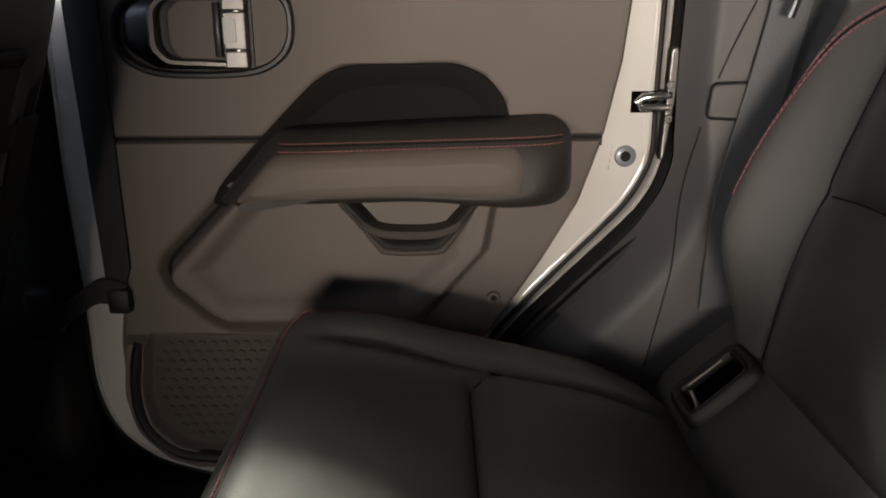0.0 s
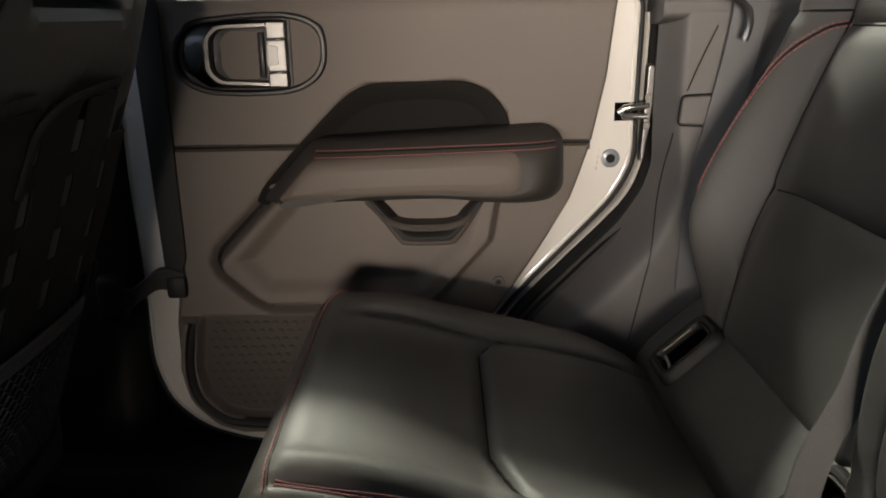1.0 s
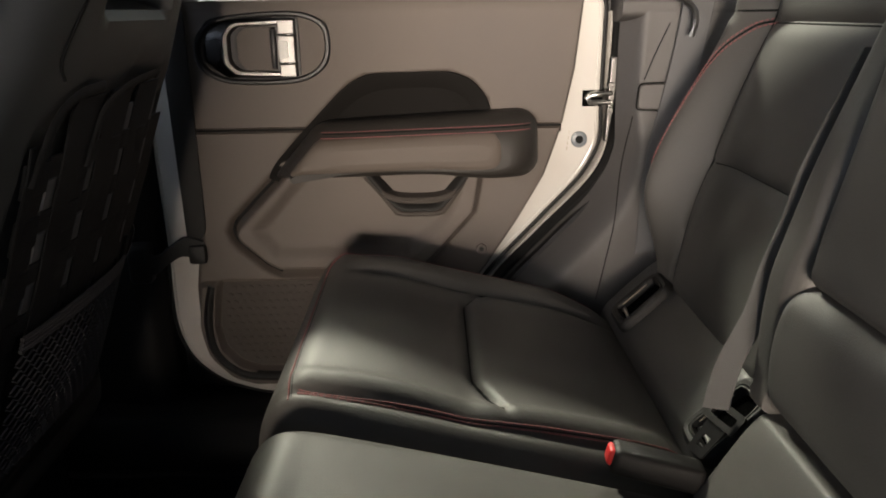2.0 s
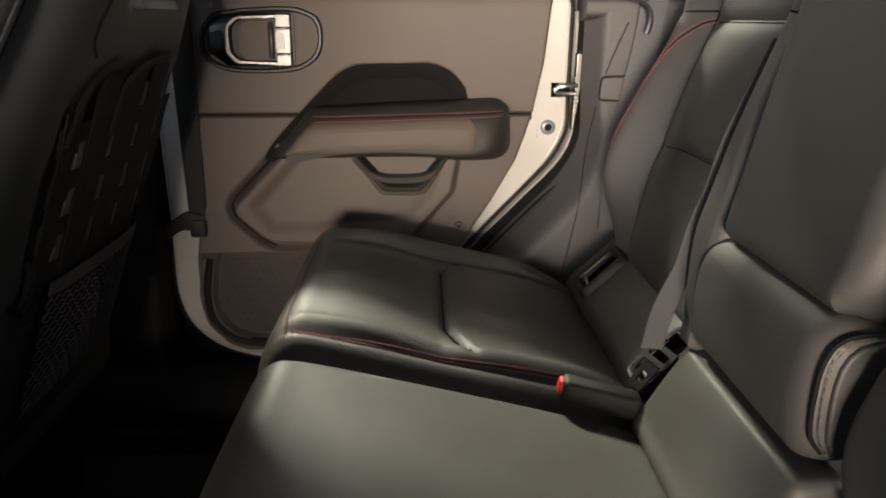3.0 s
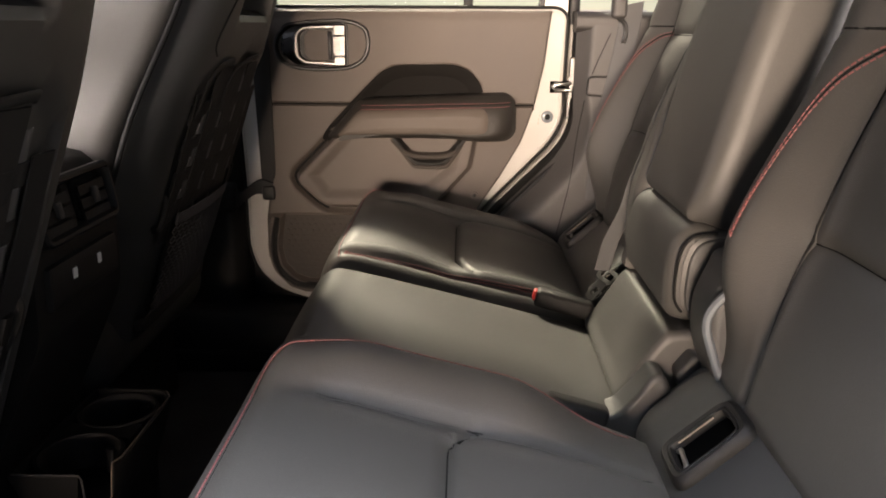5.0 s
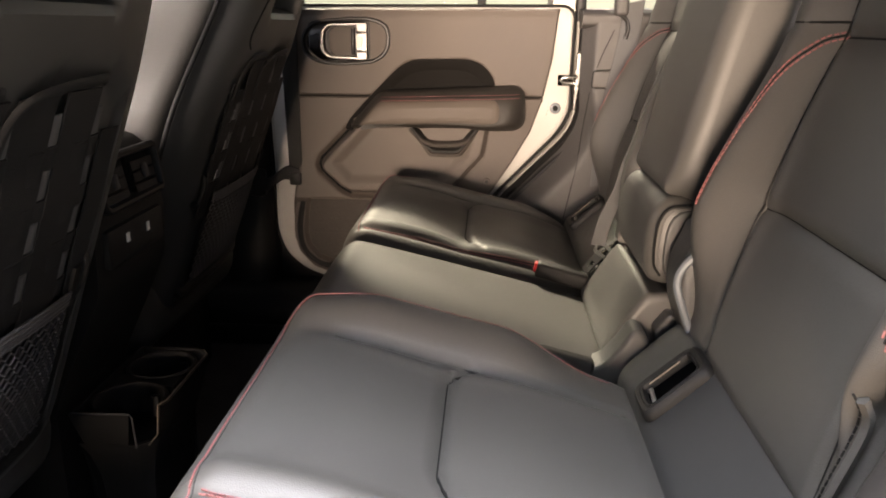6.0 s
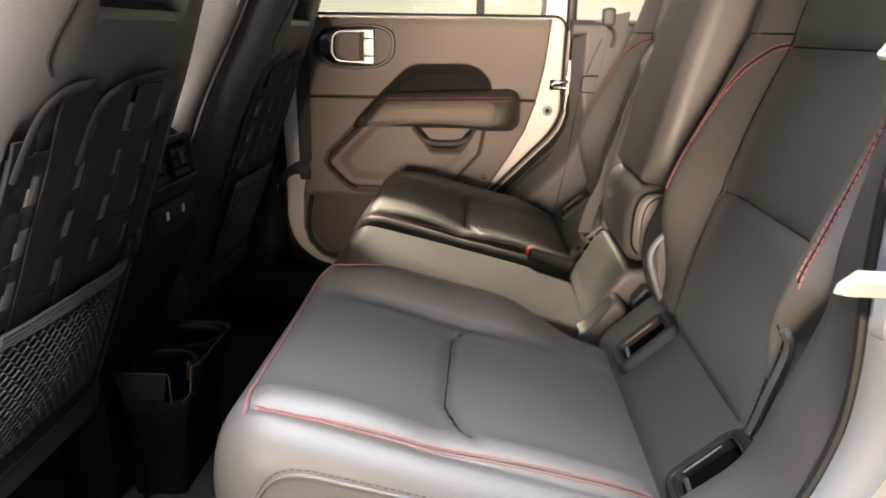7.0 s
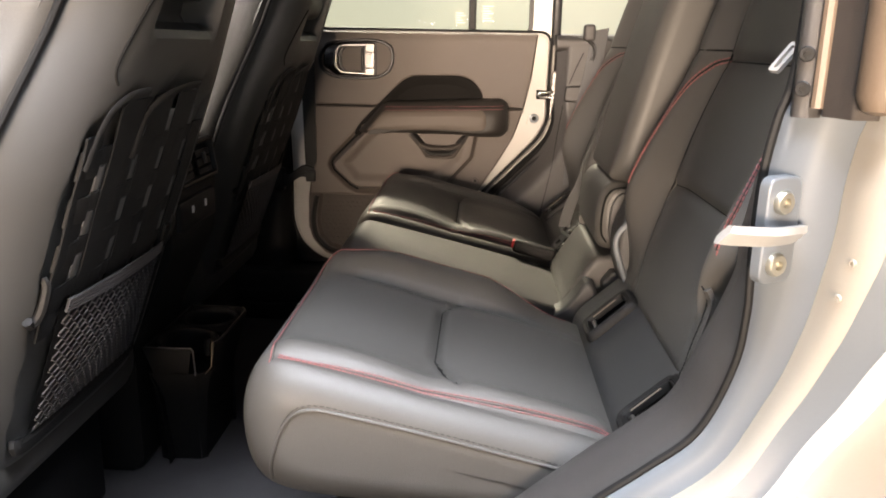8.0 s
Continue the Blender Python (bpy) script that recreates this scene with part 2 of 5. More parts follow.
def rounded(pts, r, n=4):
    """The outline pts with its corners rounded by about r."""
    out, k = [], len(pts)
    for i in range(k):
        a, b, c = Vector(pts[i - 1]), Vector(pts[i]), Vector(pts[(i + 1) % k])
        u, w = a - b, c - b
        q = min(r, u.length * 0.45, w.length * 0.45)
        p0, p1 = b + u.normalized() * q, b + w.normalized() * q
        for j in range(n + 1):
            t = j / n
            out.append(tuple((1 - t) ** 2 * p0 + 2 * t * (1 - t) * b + t * t * p1))
    return out


def even(pts, n=140):
    """A closed 2D outline with n points at even steps."""
    P = [(p[0], p[1]) for p in pts]
    L = [math.dist(P[i], P[(i + 1) % len(P)]) for i in range(len(P))]
    out, i, done = [], 0, 0.0
    for k in range(n):
        t = sum(L) * k / n
        while done + L[i] < t:
            done += L[i]
            i += 1
        f = (t - done) / L[i] if L[i] else 0
        (ax, ay), (bx, by) = P[i], P[(i + 1) % len(P)]
        out.append((ax + (bx - ax) * f, ay + (by - ay) * f))
    return out


def offset_loop(pts, d):
    """Each point of a closed 2D outline moved inwards by d; wide moves go in small steps that keep the outline smooth."""
    pts, k = [(p[0], p[1]) for p in pts], len(pts)
    area2 = sum(pts[i][0] * pts[(i + 1) % k][1] - pts[(i + 1) % k][0] * pts[i][1] for i in range(k))
    sgn = 1 if area2 > 0 else -1
    if k < 100:
        steps = 1
    else:
        steps = max(1, math.ceil(abs(d) / 0.001))
    for s in range(steps):
        out = []
        for i in range(k):
            (ax, ay), (cx, cy) = pts[i - 1], pts[(i + 1) % k]
            tx, ty = cx - ax, cy - ay
            q = math.hypot(tx, ty) or 1.0
            out.append((pts[i][0] - sgn * ty / q * d / steps, pts[i][1] + sgn * tx / q * d / steps))
        if steps > 1:
            for _ in range(4):
                out = [(0.5 * out[i][0] + 0.25 * (out[i - 1][0] + out[(i + 1) % k][0]), 0.5 * out[i][1] + 0.25 * (out[i - 1][1] + out[(i + 1) % k][1])) for i in range(k)]
        pts = out
    return pts


def smooth(a, b, v):
    t = min(1, max(0, (v - a) / (b - a)))
    return t * t * (3 - 2 * t)


def spaced(pts, step):
    """Points at even steps along a path, with their directions."""
    P = [Vector(p) for p in pts]
    out, carry = [], 0.0
    for a, b in zip(P, P[1:]):
        d = (b - a).length
        while carry < d:
            out.append((a + (b - a) * (carry / d), (b - a).normalized()))
            carry += step
        carry -= d
    return out


def stitches(bm, pts, step=0.0055, length=0.0042, r=0.0009, lift=(0, 0, 0)):
    for p, d in spaced(pts, step):
        p = p + Vector(lift)
        tube(bm, [p - d * length / 2, p + d * length / 2], r, 5)
    return bm


def draped(ob, pts, way, lift=0.0):
    """The points thrown along way on to the mesh ob, raised by lift."""
    tree = BVHTree.FromPolygons([v.co for v in ob.data.vertices], [p.vertices for p in ob.data.polygons])
    way, out = Vector(way).normalized(), []
    for p in pts:
        hit = tree.ray_cast(Vector(p) - way * 0.3, way)
        if hit[0] is not None:
            out.append(hit[0] - way * lift)
    return out

# ---- ground and surroundings ----
bm = bmesh.new()
box(bm, -60, 60, -60, 60, -0.05, 0.0)
solid("ground", bm, CONCRETE, "beige floor outside under the car", "floor", kind="structure", smooth=False)
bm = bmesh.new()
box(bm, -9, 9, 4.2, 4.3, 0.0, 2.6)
solid("backdrop", bm, GLOW, "cream backdrop outside the window, bright by its own emission", "wall", kind="structure", smooth=False)
# unseen wall, added to keep low daylight off the footwell and lower door
bm = bmesh.new()
box(bm, -7, 7, -2.45, -2.25, 0.0, 1.03)
solid("shade_wall", bm, CONCRETE, "added unseen low wall that shades the footwell", "wall", kind="structure", smooth=False)

# ---- car body ----
FLOOR = 0.66
body = thing("car_body", "white car body with dark interior lining", "car body", kind="structure")
bm = bmesh.new()
box(bm, -1.7, 1.5, -0.60, 0.90, FLOOR - 0.04, FLOOR)
part("floor_pan", bm, CARPET, body, "black carpeted car floor", smooth=False)
bm = bmesh.new()
box(bm, -0.9, 1.5, -0.62, 0.93, 1.90, 1.94)
part("roof", bm, HEADLINER, body, "black roof lining", smooth=False)
bm = bmesh.new()
box(bm, 1.3, 1.34, -0.62, 0.93, FLOOR, 1.35)
part("tailgate", bm, PILLAR, body, smooth=False)
bm = bmesh.new()
box(bm, -1.6, -1.2, -0.62, 0.93, FLOOR, 1.45, 0.05)
part("dashboard", bm, TRIM_DARK, body)
bm = bmesh.new()
box(bm, -1.7, -0.55, 0.905, 0.965, FLOOR, 1.40)
part("front_side_wall", bm, TRIM_DARK, body, smooth=False)
# blank panel added over the front side window to keep its light out
bm = bmesh.new()
box(bm, -1.7, -0.63, 0.909, 0.961, 1.39, 1.92)
part("window_blank", bm, TRIM_DARK, body, smooth=False)
bm = bmesh.new()
ring(bm, rounded([(-0.68, 1.44), (0.965, 1.44), (0.965, 1.92), (-0.68, 1.92)], 0.01), rounded([(-0.60, 1.46), (0.885, 1.46), (0.865, 1.87), (-0.58, 1.87)], 0.04), 'x', -1.72, -1.62)
part("windscreen_frame", bm, TRIM_DARK, body)
bm = bmesh.new()
box(bm, -1.72, -0.88, -0.68, 0.965, 1.90, 1.94)
part("front_roof", bm, HEADLINER, body, smooth=False)
bm = bmesh.new()
box(bm, 0.36, 1.4, 0.92, 0.975, FLOOR, 1.41)
part("rear_side_wall", bm, PILLAR, body, smooth=False)
bm = bmesh.new()
prism(bm, rounded([(-0.64, 0.88), (-0.44, 0.86), (-0.412, 0.885), (-0.412, 0.96), (-0.64, 0.96)], 0.015), 'z', FLOOR, 1.92)
part("middle_pillar", bm, TRIM_DARK, body, "dark plastic pillar lining")
bm = bmesh.new()
box(bm, 0.284, 0.306, 0.915, 0.965, 1.36, 1.92, 0.005)
part("rear_pillar", bm, GLOSS, body)
bm = bmesh.new()
prism(bm, rounded([(0.80, FLOOR), (0.80, 0.74), (0.825, 0.782), (0.875, 0.79), (0.93, 0.79), (0.93, FLOOR)], 0.012), 'x', -0.62, 0.42)
part("door_sill", bm, RUBBER, body, "dark plastic sill under the closed door")
bm = bmesh.new()
box(bm, -0.66, 0.40, 0.78, 0.81, FLOOR, 0.705, 0.008)
part("sill_trim", bm, GLOSS, body)
# the open side
bm = bmesh.new()
box(bm, -1.7, -0.60, -0.68, -0.62, FLOOR, 1.42)
part("front_side_wall", bm, TRIM_DARK, body, smooth=False)
bm = bmesh.new()
box(bm, -0.66, -0.52, -0.68, -0.60, FLOOR, 1.92, 0.01)
part("middle_pillar", bm, TRIM_DARK, body)
bm = bmesh.new()
box(bm, -0.60, 0.10, -0.66, -0.57, 0.52, 0.70, 0.015)
part("door_sill", bm, TRIM_DARK, body)
bm = bmesh.new()
box(bm, 0.62, 1.4, -0.68, -0.60, FLOOR, 1.45)
part("rear_side_wall", bm, PILLAR, body, smooth=False)


def rim(edge, sections, closed=False, wide=None, depth=None):
    """A strip swept along the rear edge of a door opening; sections: (how far behind the edge, y).
    wide: a factor of the section at a height, about the depth given."""
    bm, rows = bmesh.new(), []
    for i, p in enumerate(edge):
        d = (edge[min(i + 1, len(edge) - 1)] - edge[max(i - 1, 0)]).normalized()
        n = Vector((-d.z, 0, d.x))
        if n.x < 0:
            n = -n
        w, root = (wide(p.z) if wide else 1.0), sections[0][1] if depth is None else depth
        rows.append([Vector((p.x + n.x * o * w, root + (y - root) * w, p.z + n.z * o * w)) for o, y in sections])
    loft(bm, rows, closed_loop=closed)
    return bm


# lining of the pillar behind the closed door
REDGE = smooth_path([(0.283, 0, 1.40), (0.281, 0, 1.30), (0.282, 0, 1.24), (0.280, 0, 1.20), (0.256, 0, 1.152), (0.18, 0, 1.074), (0.108, 0, 0.998), (0.03, 0, 0.89), (-0.01, 0, 0.80)], 6)
part("pillar_seal", rim(REDGE, [(0.010, 0.925), (0.012, 0.898), (0.017, 0.890), (0.023, 0.893), (0.026, 0.90), (0.030, 0.884), (0.038, 0.880)]), RUBBER, body, "black rubber door seal")
part("pillar_flange", rim(REDGE, [(0.004, 0.94), (0.004, 0.902), (0.006, 0.899), (0.009, 0.902), (0.009, 0.94)]), PAINT, body, "white painted edge of the opening")
lining = part("pillar_lining", rim(REDGE, [(0.022, 0.900), (0.030, 0.890), (0.044, 0.870), (0.056, 0.852), (0.064, 0.842), (0.071, 0.836), (0.079, 0.8335), (0.088, 0.8335), (0.12, 0.832), (0.20, 0.826), (0.36, 0.820)], wide=lambda z: 0.56 + 0.44 * (1 - smooth(1.10, 1.26, z)), depth=0.8335), PILLAR, body, "dark grained plastic pillar lining")
for joint in ([(0.357, 1.383), (0.339, 1.341), (0.325, 1.304)], [(0.314, 1.251), (0.309, 1.201), (0.296, 1.111), (0.276, 1.008), (0.268, 0.97)]):
    pts = draped(lining, [(p.x, 0.6, p.z) for p in smooth_path([(a, 0, b) for a, b in joint], 10)], (0, 1, 0), -0.0003)
    part("joint", tube(bmesh.new(), pts, 0.0011, 6), SEAM, lining)
bm = bmesh.new()
prism(bm, rounded([(0.865, 1.385), (0.835, 1.392), (0.832, 1.415), (0.85, 1.425), (1.02, 1.428), (1.02, 1.385)], 0.008), 'x', 0.29, 1.3)
part("window_ledge", bm, PILLAR, body, "plastic ledge under the rear side window")
bm = bmesh.new()
lid = rounded([(0.319, 1.298), (0.366, 1.300), (0.357, 1.261), (0.316, 1.263)], 0.006)
pad(bm, lid, 'y', 0.84, 0.8285, 0.0025)
cover = part("bolt_cover", bm, PILLAR, body, "square plastic cover cap")
bm = bmesh.new()
tube(bm, [(p[0], 0.8312, p[1]) for p in offset_loop(lid, -0.0012)], 0.0012, 6, closed=True)
part("joint", bm, SEAM, cover)

# ---- closed rear door ----
DY = 0.872
door = thing("rear_door", "closed white rear door with brown-black grained trim panel", "car door")
shell_pts = rounded([(-0.405, 1.43), (0.277, 1.43), (0.274, 1.265), (0.276, 1.208), (0.250, 1.158), (0.102, 1.004), (0.0, 0.86), (-0.06, 0.790), (-0.265, 0.792), (-0.340, 0.815), (-0.389, 0.860), (-0.408, 0.92), (-0.406, 1.05), (-0.411, 1.20)], 0.03, 6)
bm = bmesh.new()
rim_o = even(shell_pts, 240)
loft(bm, [[Vector((p[0], y, p[1])) for p in offset_loop(rim_o, d)] for d, y in ((0.0, 0.945), (0.0, 0.893), (0.0018, 0.8888), (0.006, 0.887))]
     + [[Vector((-0.08 + (p[0] + 0.08) * 0.72, y, 1.15 + (p[1] - 1.15) * 0.72)) for p in rim_o] for y in (0.887, 0.944)], cap=False)
shell = part("door_shell", bm, PAINT, door, "white painted steel edge of the door")
bm = bmesh.new()
tube(bm, [(p[0], 0.895, p[1]) for p in offset_loop(shell_pts, -0.003)], 0.0035, 8, closed=True)
part("door_seal", bm, RUBBER, door, "black rubber seal round the door")
bm = bmesh.new()
tube(bm, [(p[0], 0.8875, p[1]) for p in offset_loop(shell_pts, 0.006)], 0.0022, 6, closed=True)
part("hem", bm, PAINT, shell)
bm = bmesh.new()
box(bm, -0.66, 0.45, 0.944, 0.962, 0.70, 1.43)
part("outer_skin", bm, PAINT, door, smooth=False)
# dark plate added in front of the white skin to paint the gap's shade
bm = bmesh.new()
box(bm, -0.66, 0.45, 0.934, 0.941, 0.70, 1.42)
part("gap_backing", bm, RUBBER, door, smooth=False)
# narrow black strip laid along the panel's front edge
bm = bmesh.new()
prism(bm, rounded([(-0.374, 1.43), (-0.336, 1.43), (-0.336, 1.085), (-0.352, 1.05), (-0.366, 1.07)], 0.006), 'y', 0.866, 0.889, 0.003)
part("front_strip", bm, HOLDER, door, "black strip along the front of the door panel")
# dish that fills the recess, near-black and darker than the panel round it
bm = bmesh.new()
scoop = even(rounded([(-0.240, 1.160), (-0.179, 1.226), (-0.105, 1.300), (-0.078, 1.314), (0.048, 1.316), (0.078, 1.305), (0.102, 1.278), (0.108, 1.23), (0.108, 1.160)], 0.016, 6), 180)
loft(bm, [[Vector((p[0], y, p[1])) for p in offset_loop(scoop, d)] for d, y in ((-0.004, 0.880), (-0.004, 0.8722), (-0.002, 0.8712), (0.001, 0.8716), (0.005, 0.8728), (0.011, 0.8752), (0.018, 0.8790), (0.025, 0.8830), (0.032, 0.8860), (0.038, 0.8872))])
part("recess_dish", bm, RECESS_BLACK, door, "near-black dish of the recess over the armrest")
# window frame over the belt line
frame_o = [(-0.40, 1.425), (0.279, 1.425), (0.279, 1.86), (-0.40, 1.86)]
frame_i = [(-0.34, 1.428), (0.232, 1.428), (0.232, 1.81), (-0.34, 1.81)]
bm = bmesh.new()
ring(bm, rounded(frame_o, 0.01), rounded(frame_i, 0.028), 'y', 0.90, 0.955)
part("window_frame", bm, PAINT, door, "white painted window frame")
bm = bmesh.new()
ring(bm, rounded([(-0.355, 1.418), (0.232, 1.418), (0.232, 1.815), (-0.355, 1.815)], 0.03), rounded([(-0.33, 1.429), (0.222, 1.429), (0.219, 1.80), (-0.33, 1.80)], 0.022), 'y', 0.897, 0.93)
part("window_seal", bm, GLOSS, door)
bm = bmesh.new()
box(bm, 0.064, 0.084, 0.905, 0.935, 1.43, 1.82, 0.004)
part("window_divider", bm, TRIM_DARK, door, "dark upright bar in the door window")
bm = bmesh.new()
box(bm, -0.34, 0.23, 0.918, 0.922, 1.43, 1.82)
pane = part("pane", bm, GLASS, door, "clear window glass", smooth=False)
pane.visible_shadow = False
STICKER = material("pale_sticker", (0.62, 0.60, 0.50), 0.6)
for k, (x0, x1, z0, n) in enumerate(((0.03, 0.055, 1.452, 5), (0.10, 0.128, 1.458, 7))):
    bm = bmesh.new()
    for q in range(n):
        box(bm, x0, x1 - 0.006 * ((q * 7) % 3), 0.9165, 0.9178, z0 + q * 0.006, z0 + q * 0.006 + 0.0025)
    part("sticker", bm, STICKER, pane, "faint label with unreadable lines on the glass", smooth=False)

TRIM_L = [(-0.352, 1.43), (-0.344, 1.30), (-0.346, 1.086), (-0.352, 1.05), (-0.362, 0.985), (-0.363, 0.90), (-0.345, 0.862), (-0.318, 0.835), (-0.285, 0.820)]
TRIM_R = [(0.245, 1.43), (0.243, 1.414), (0.233, 1.320), (0.216, 1.238), (0.204, 1.20), (0.190, 1.160), (0.150, 1.09), (0.095, 1.006), (0.02, 0.90), (-0.04, 0.820)]
RECESS = [(-0.215, 1.190), (-0.179, 1.228), (-0.105, 1.302), (-0.078, 1.316), (0.048, 1.318), (0.078, 1.306), (0.102, 1.278), (0.108, 1.23), (0.108, 1.19)]
POCKET = [(-0.190, 1.19), (-0.287, 1.092), (-0.292, 1.078), (-0.287, 1.064), (-0.246, 1.026), (-0.225, 1.014), (0.0, 1.014), (0.018, 1.030), (0.085, 1.105), (0.10, 1.19)]
BOWL = [(-0.17, 1.175), (-0.252, 1.085), (-0.222, 1.048), (-0.02, 1.048), (0.045, 1.11), (0.06, 1.175)]
MAP = [(-0.322, 0.998), (-0.332, 0.925), (-0.325, 0.885), (-0.300, 0.858), (-0.27, 0.848), (-0.08, 0.848), (0.0, 0.93), (0.05, 0.998)]


def relief(x, z):
    """How far the door panel stands proud of its base plane."""
    h = -0.032 * smooth(-0.004, 0.010, inside(RECESS, x, z)) * smooth(1.17, 1.20, z)
    p = inside(POCKET, x, z)
    lower = 1 - smooth(1.165, 1.185, z)
    h += lower * (0.020 * smooth(-0.002, 0.010, p) - 0.018 * (1 - smooth(-0.12, -0.02, x)) * math.exp(-((p + 0.004) / 0.0065) ** 2))
    h -= lower * 0.012 * smooth(-0.014, 0.012, inside(BOWL, x, z))
    m = inside(MAP, x, z)
    h += 0.012 * (smooth(-0.032, -0.026, m) * (1 - smooth(-0.006, 0.0, m))) * (1 - smooth(0.99, 1.0, z)) * (1 - smooth(-0.02, 0.06, x))
    h -= 0.006 * smooth(-0.003, 0.004, m)
    h += 0.006 * math.exp(-((z - 1.425) / 0.012) ** 2)
    return h


def panel(z0, z1, nx, nz):
    bm, rows = bmesh.new(), []
    for j in range(nz + 1):
        z = z1 + (z0 - z1) * j / nz
        xl, xr = at_height(TRIM_L, z), at_height(TRIM_R, z)
        ez = min(j, nz - j)
        row = [Vector((xl, 0.888, z))]
        for i in range(nx + 1):
            x = xl + (xr - xl) * i / nx
            d = min(x - xl, xr - x, 0.02 + 0 * ez)
            e = 0.007 * (1 - math.sqrt(max(0, 1 - (1 - min(d, 0.007) / 0.007) ** 2)))
            if ez == 0:
                e = max(e, 0.004)
            row.append(Vector((x, DY - relief(x, z) + e, z)))
        row.append(Vector((xr, 0.888, z)))
        rows.append(row)
    rows.insert(0, [Vector((p.x, 0.888, p.z)) for p in rows[0]])
    rows.append([Vector((p.x, 0.888, p.z)) for p in rows[-1]])
    return loft(bm, rows, closed_loop=False)


upper_trim = part("upper_trim", panel(1.238, 1.426, 150, 60), TRIM, door, "brown-black grained plastic upper panel with a scooped recess")
lower_trim = part("lower_trim", panel(0.82, 1.2345, 170, 150), TRIM, door, "brown-black grained plastic lower panel with map pocket")

bm = bmesh.new()
box(bm, -0.345, 0.215, 0.880, 0.886, 1.226, 1.248)
part("joint_backing", bm, SEAM, door, smooth=False)

# dark tube that paints the shadow of the gap round the pocket
bm = bmesh.new()
tube(bm, smooth_path([(p[0], 0.8895, p[1]) for p in offset_loop(POCKET, -0.004)[0:6]], 6), 0.004, 8)
part("groove", bm, SEAM, lower_trim)

# armrest
bm = bmesh.new()
armp = rounded([(-0.222, 1.168), (-0.150, 1.250), (0.155, 1.264), (0.174, 1.250), (0.176, 1.182), (0.157, 1.165), (0.075, 1.165), (0.035, 1.174)], 0.018, 9)
armp = even(armp)
steps = [(0.0, 0.90)] + [(0.029 * (1 - math.cos(math.pi / 2 * k / 9)), 0.800 + 0.052 * (1 - math.sin(math.pi / 2 * k / 9))) for k in range(10)]
loft(bm, [[Vector((p[0] - 0.25 * d, h, p[1] - 0.55 * d)) for p in offset_loop(armp, d + 1e-5)] for d, h in steps])
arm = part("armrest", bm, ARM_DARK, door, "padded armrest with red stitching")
bm = bmesh.new()
face = even(rounded([(-0.192, 1.178), (-0.146, 1.2305), (0.112, 1.2385), (0.120, 1.230), (0.122, 1.190), (0.112, 1.181), (0.07, 1.180), (0.03, 1.183)], 0.012, 6), 160)
loft(bm, [[Vector((p[0], y + 0.0045 * smooth(1.215, 1.24, p[1]) , p[1])) for p in offset_loop(face, d)] for d, y in ((0.0, 0.812), (0.0, 0.8045), (0.002, 0.8012), (0.005, 0.7990), (0.010, 0.7972), (0.016, 0.7964))])
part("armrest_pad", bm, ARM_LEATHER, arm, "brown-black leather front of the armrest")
bm = bmesh.new()
line = [(-0.140 + 0.300 * k / 40, 0.0, 1.2325 + 0.008 * k / 40) for k in range(41)]
tube(bm, draped(arm, [(p[0], 0.8, p[2] + 0.004) for p in line], (0, 1, 0), 0.0), 0.0011, 5)
part("seam", bm, SEAM, arm)
bm = bmesh.new()
stitches(bm, draped(arm, [(p[0], 0.8, p[2] - 0.001) for p in line], (0, 1, 0), 0.0006), 0.0055, 0.0042, 0.0006)
stitches(bm, draped(arm, [(p[0], 0.8, p[2] + 0.0065) for p in line], (0, 1, 0), 0.0006), 0.0055, 0.0042, 0.0005)
part("stitching", bm, RED, arm, "red thread stitching")
pull = even(rounded([(-0.088, 1.178), (-0.038, 1.121), (-0.028, 1.115), (0.022, 1.115), (0.033, 1.121), (0.080, 1.178)], 0.012, 6), 160)
bm = bmesh.new()
loft(bm, [[Vector((p[0], y, p[1])) for p in offset_loop(pull, d)] for d, y in ((-0.004, 0.872), (-0.003, 0.8455), (-0.001, 0.8425), (0.003, 0.8420), (0.006, 0.8445), (0.008, 0.852), (0.012, 0.868))])
grip = part("pull_pocket", bm, HOLDER, door, "dark scooped pull pocket under the armrest")
bm = bmesh.new()
lip = [(-0.058 + 0.110 * q / 24, 0.0, 1.147 - 0.0125 * (1 - abs(q / 12 - 1) ** 3.2)) for q in range(25)]
loft(bm, [[Vector((p[0], y, p[2] + h)) for y, h in ((0.870, 0.004), (0.848, 0.003), (0.840, 0.001), (0.8375, -0.003), (0.8385, -0.007), (0.845, -0.010), (0.870, -0.012))] for p in lip])
part("grip_edge", bm, POCKET_MAT, grip)
bm = bmesh.new()
tube(bm, smooth_path([(-0.084, 0.8575, 1.166), (-0.060, 0.8545, 1.140), (-0.042, 0.8535, 1.1165), (-0.030, 0.8530, 1.1085), (0.024, 0.8530, 1.1085), (0.037, 0.8535, 1.1165), (0.054, 0.8545, 1.140), (0.076, 0.8575, 1.166)], 6), 0.0042, 10)
part("lip", bm, POCKET_MAT, grip)

# inner door handle
bez_pts = ([(-0.324, 1.365), (-0.312, 1.385), (-0.287, 1.401), (-0.185, 1.408), (-0.140, 1.396), (-0.128, 1.377), (-0.129, 1.342), (-0.146, 1.319), (-0.182, 1.306), (-0.262, 1.305), (-0.300, 1.314), (-0.322, 1.335)])
bez = even([(p.x, p.y) for p in smooth_path([Vector((a, b, 0)) for a, b in bez_pts], 10, True)], 160)
bm = bmesh.new()
loft(bm, [[Vector((p[0], y, p[1])) for p in offset_loop(bez, d)] for d, y in ((0.0, 0.874), (0.0, 0.866), (0.002, 0.8635), (0.005, 0.8635), (0.007, 0.866), (0.0075, 0.876))], cap=False)
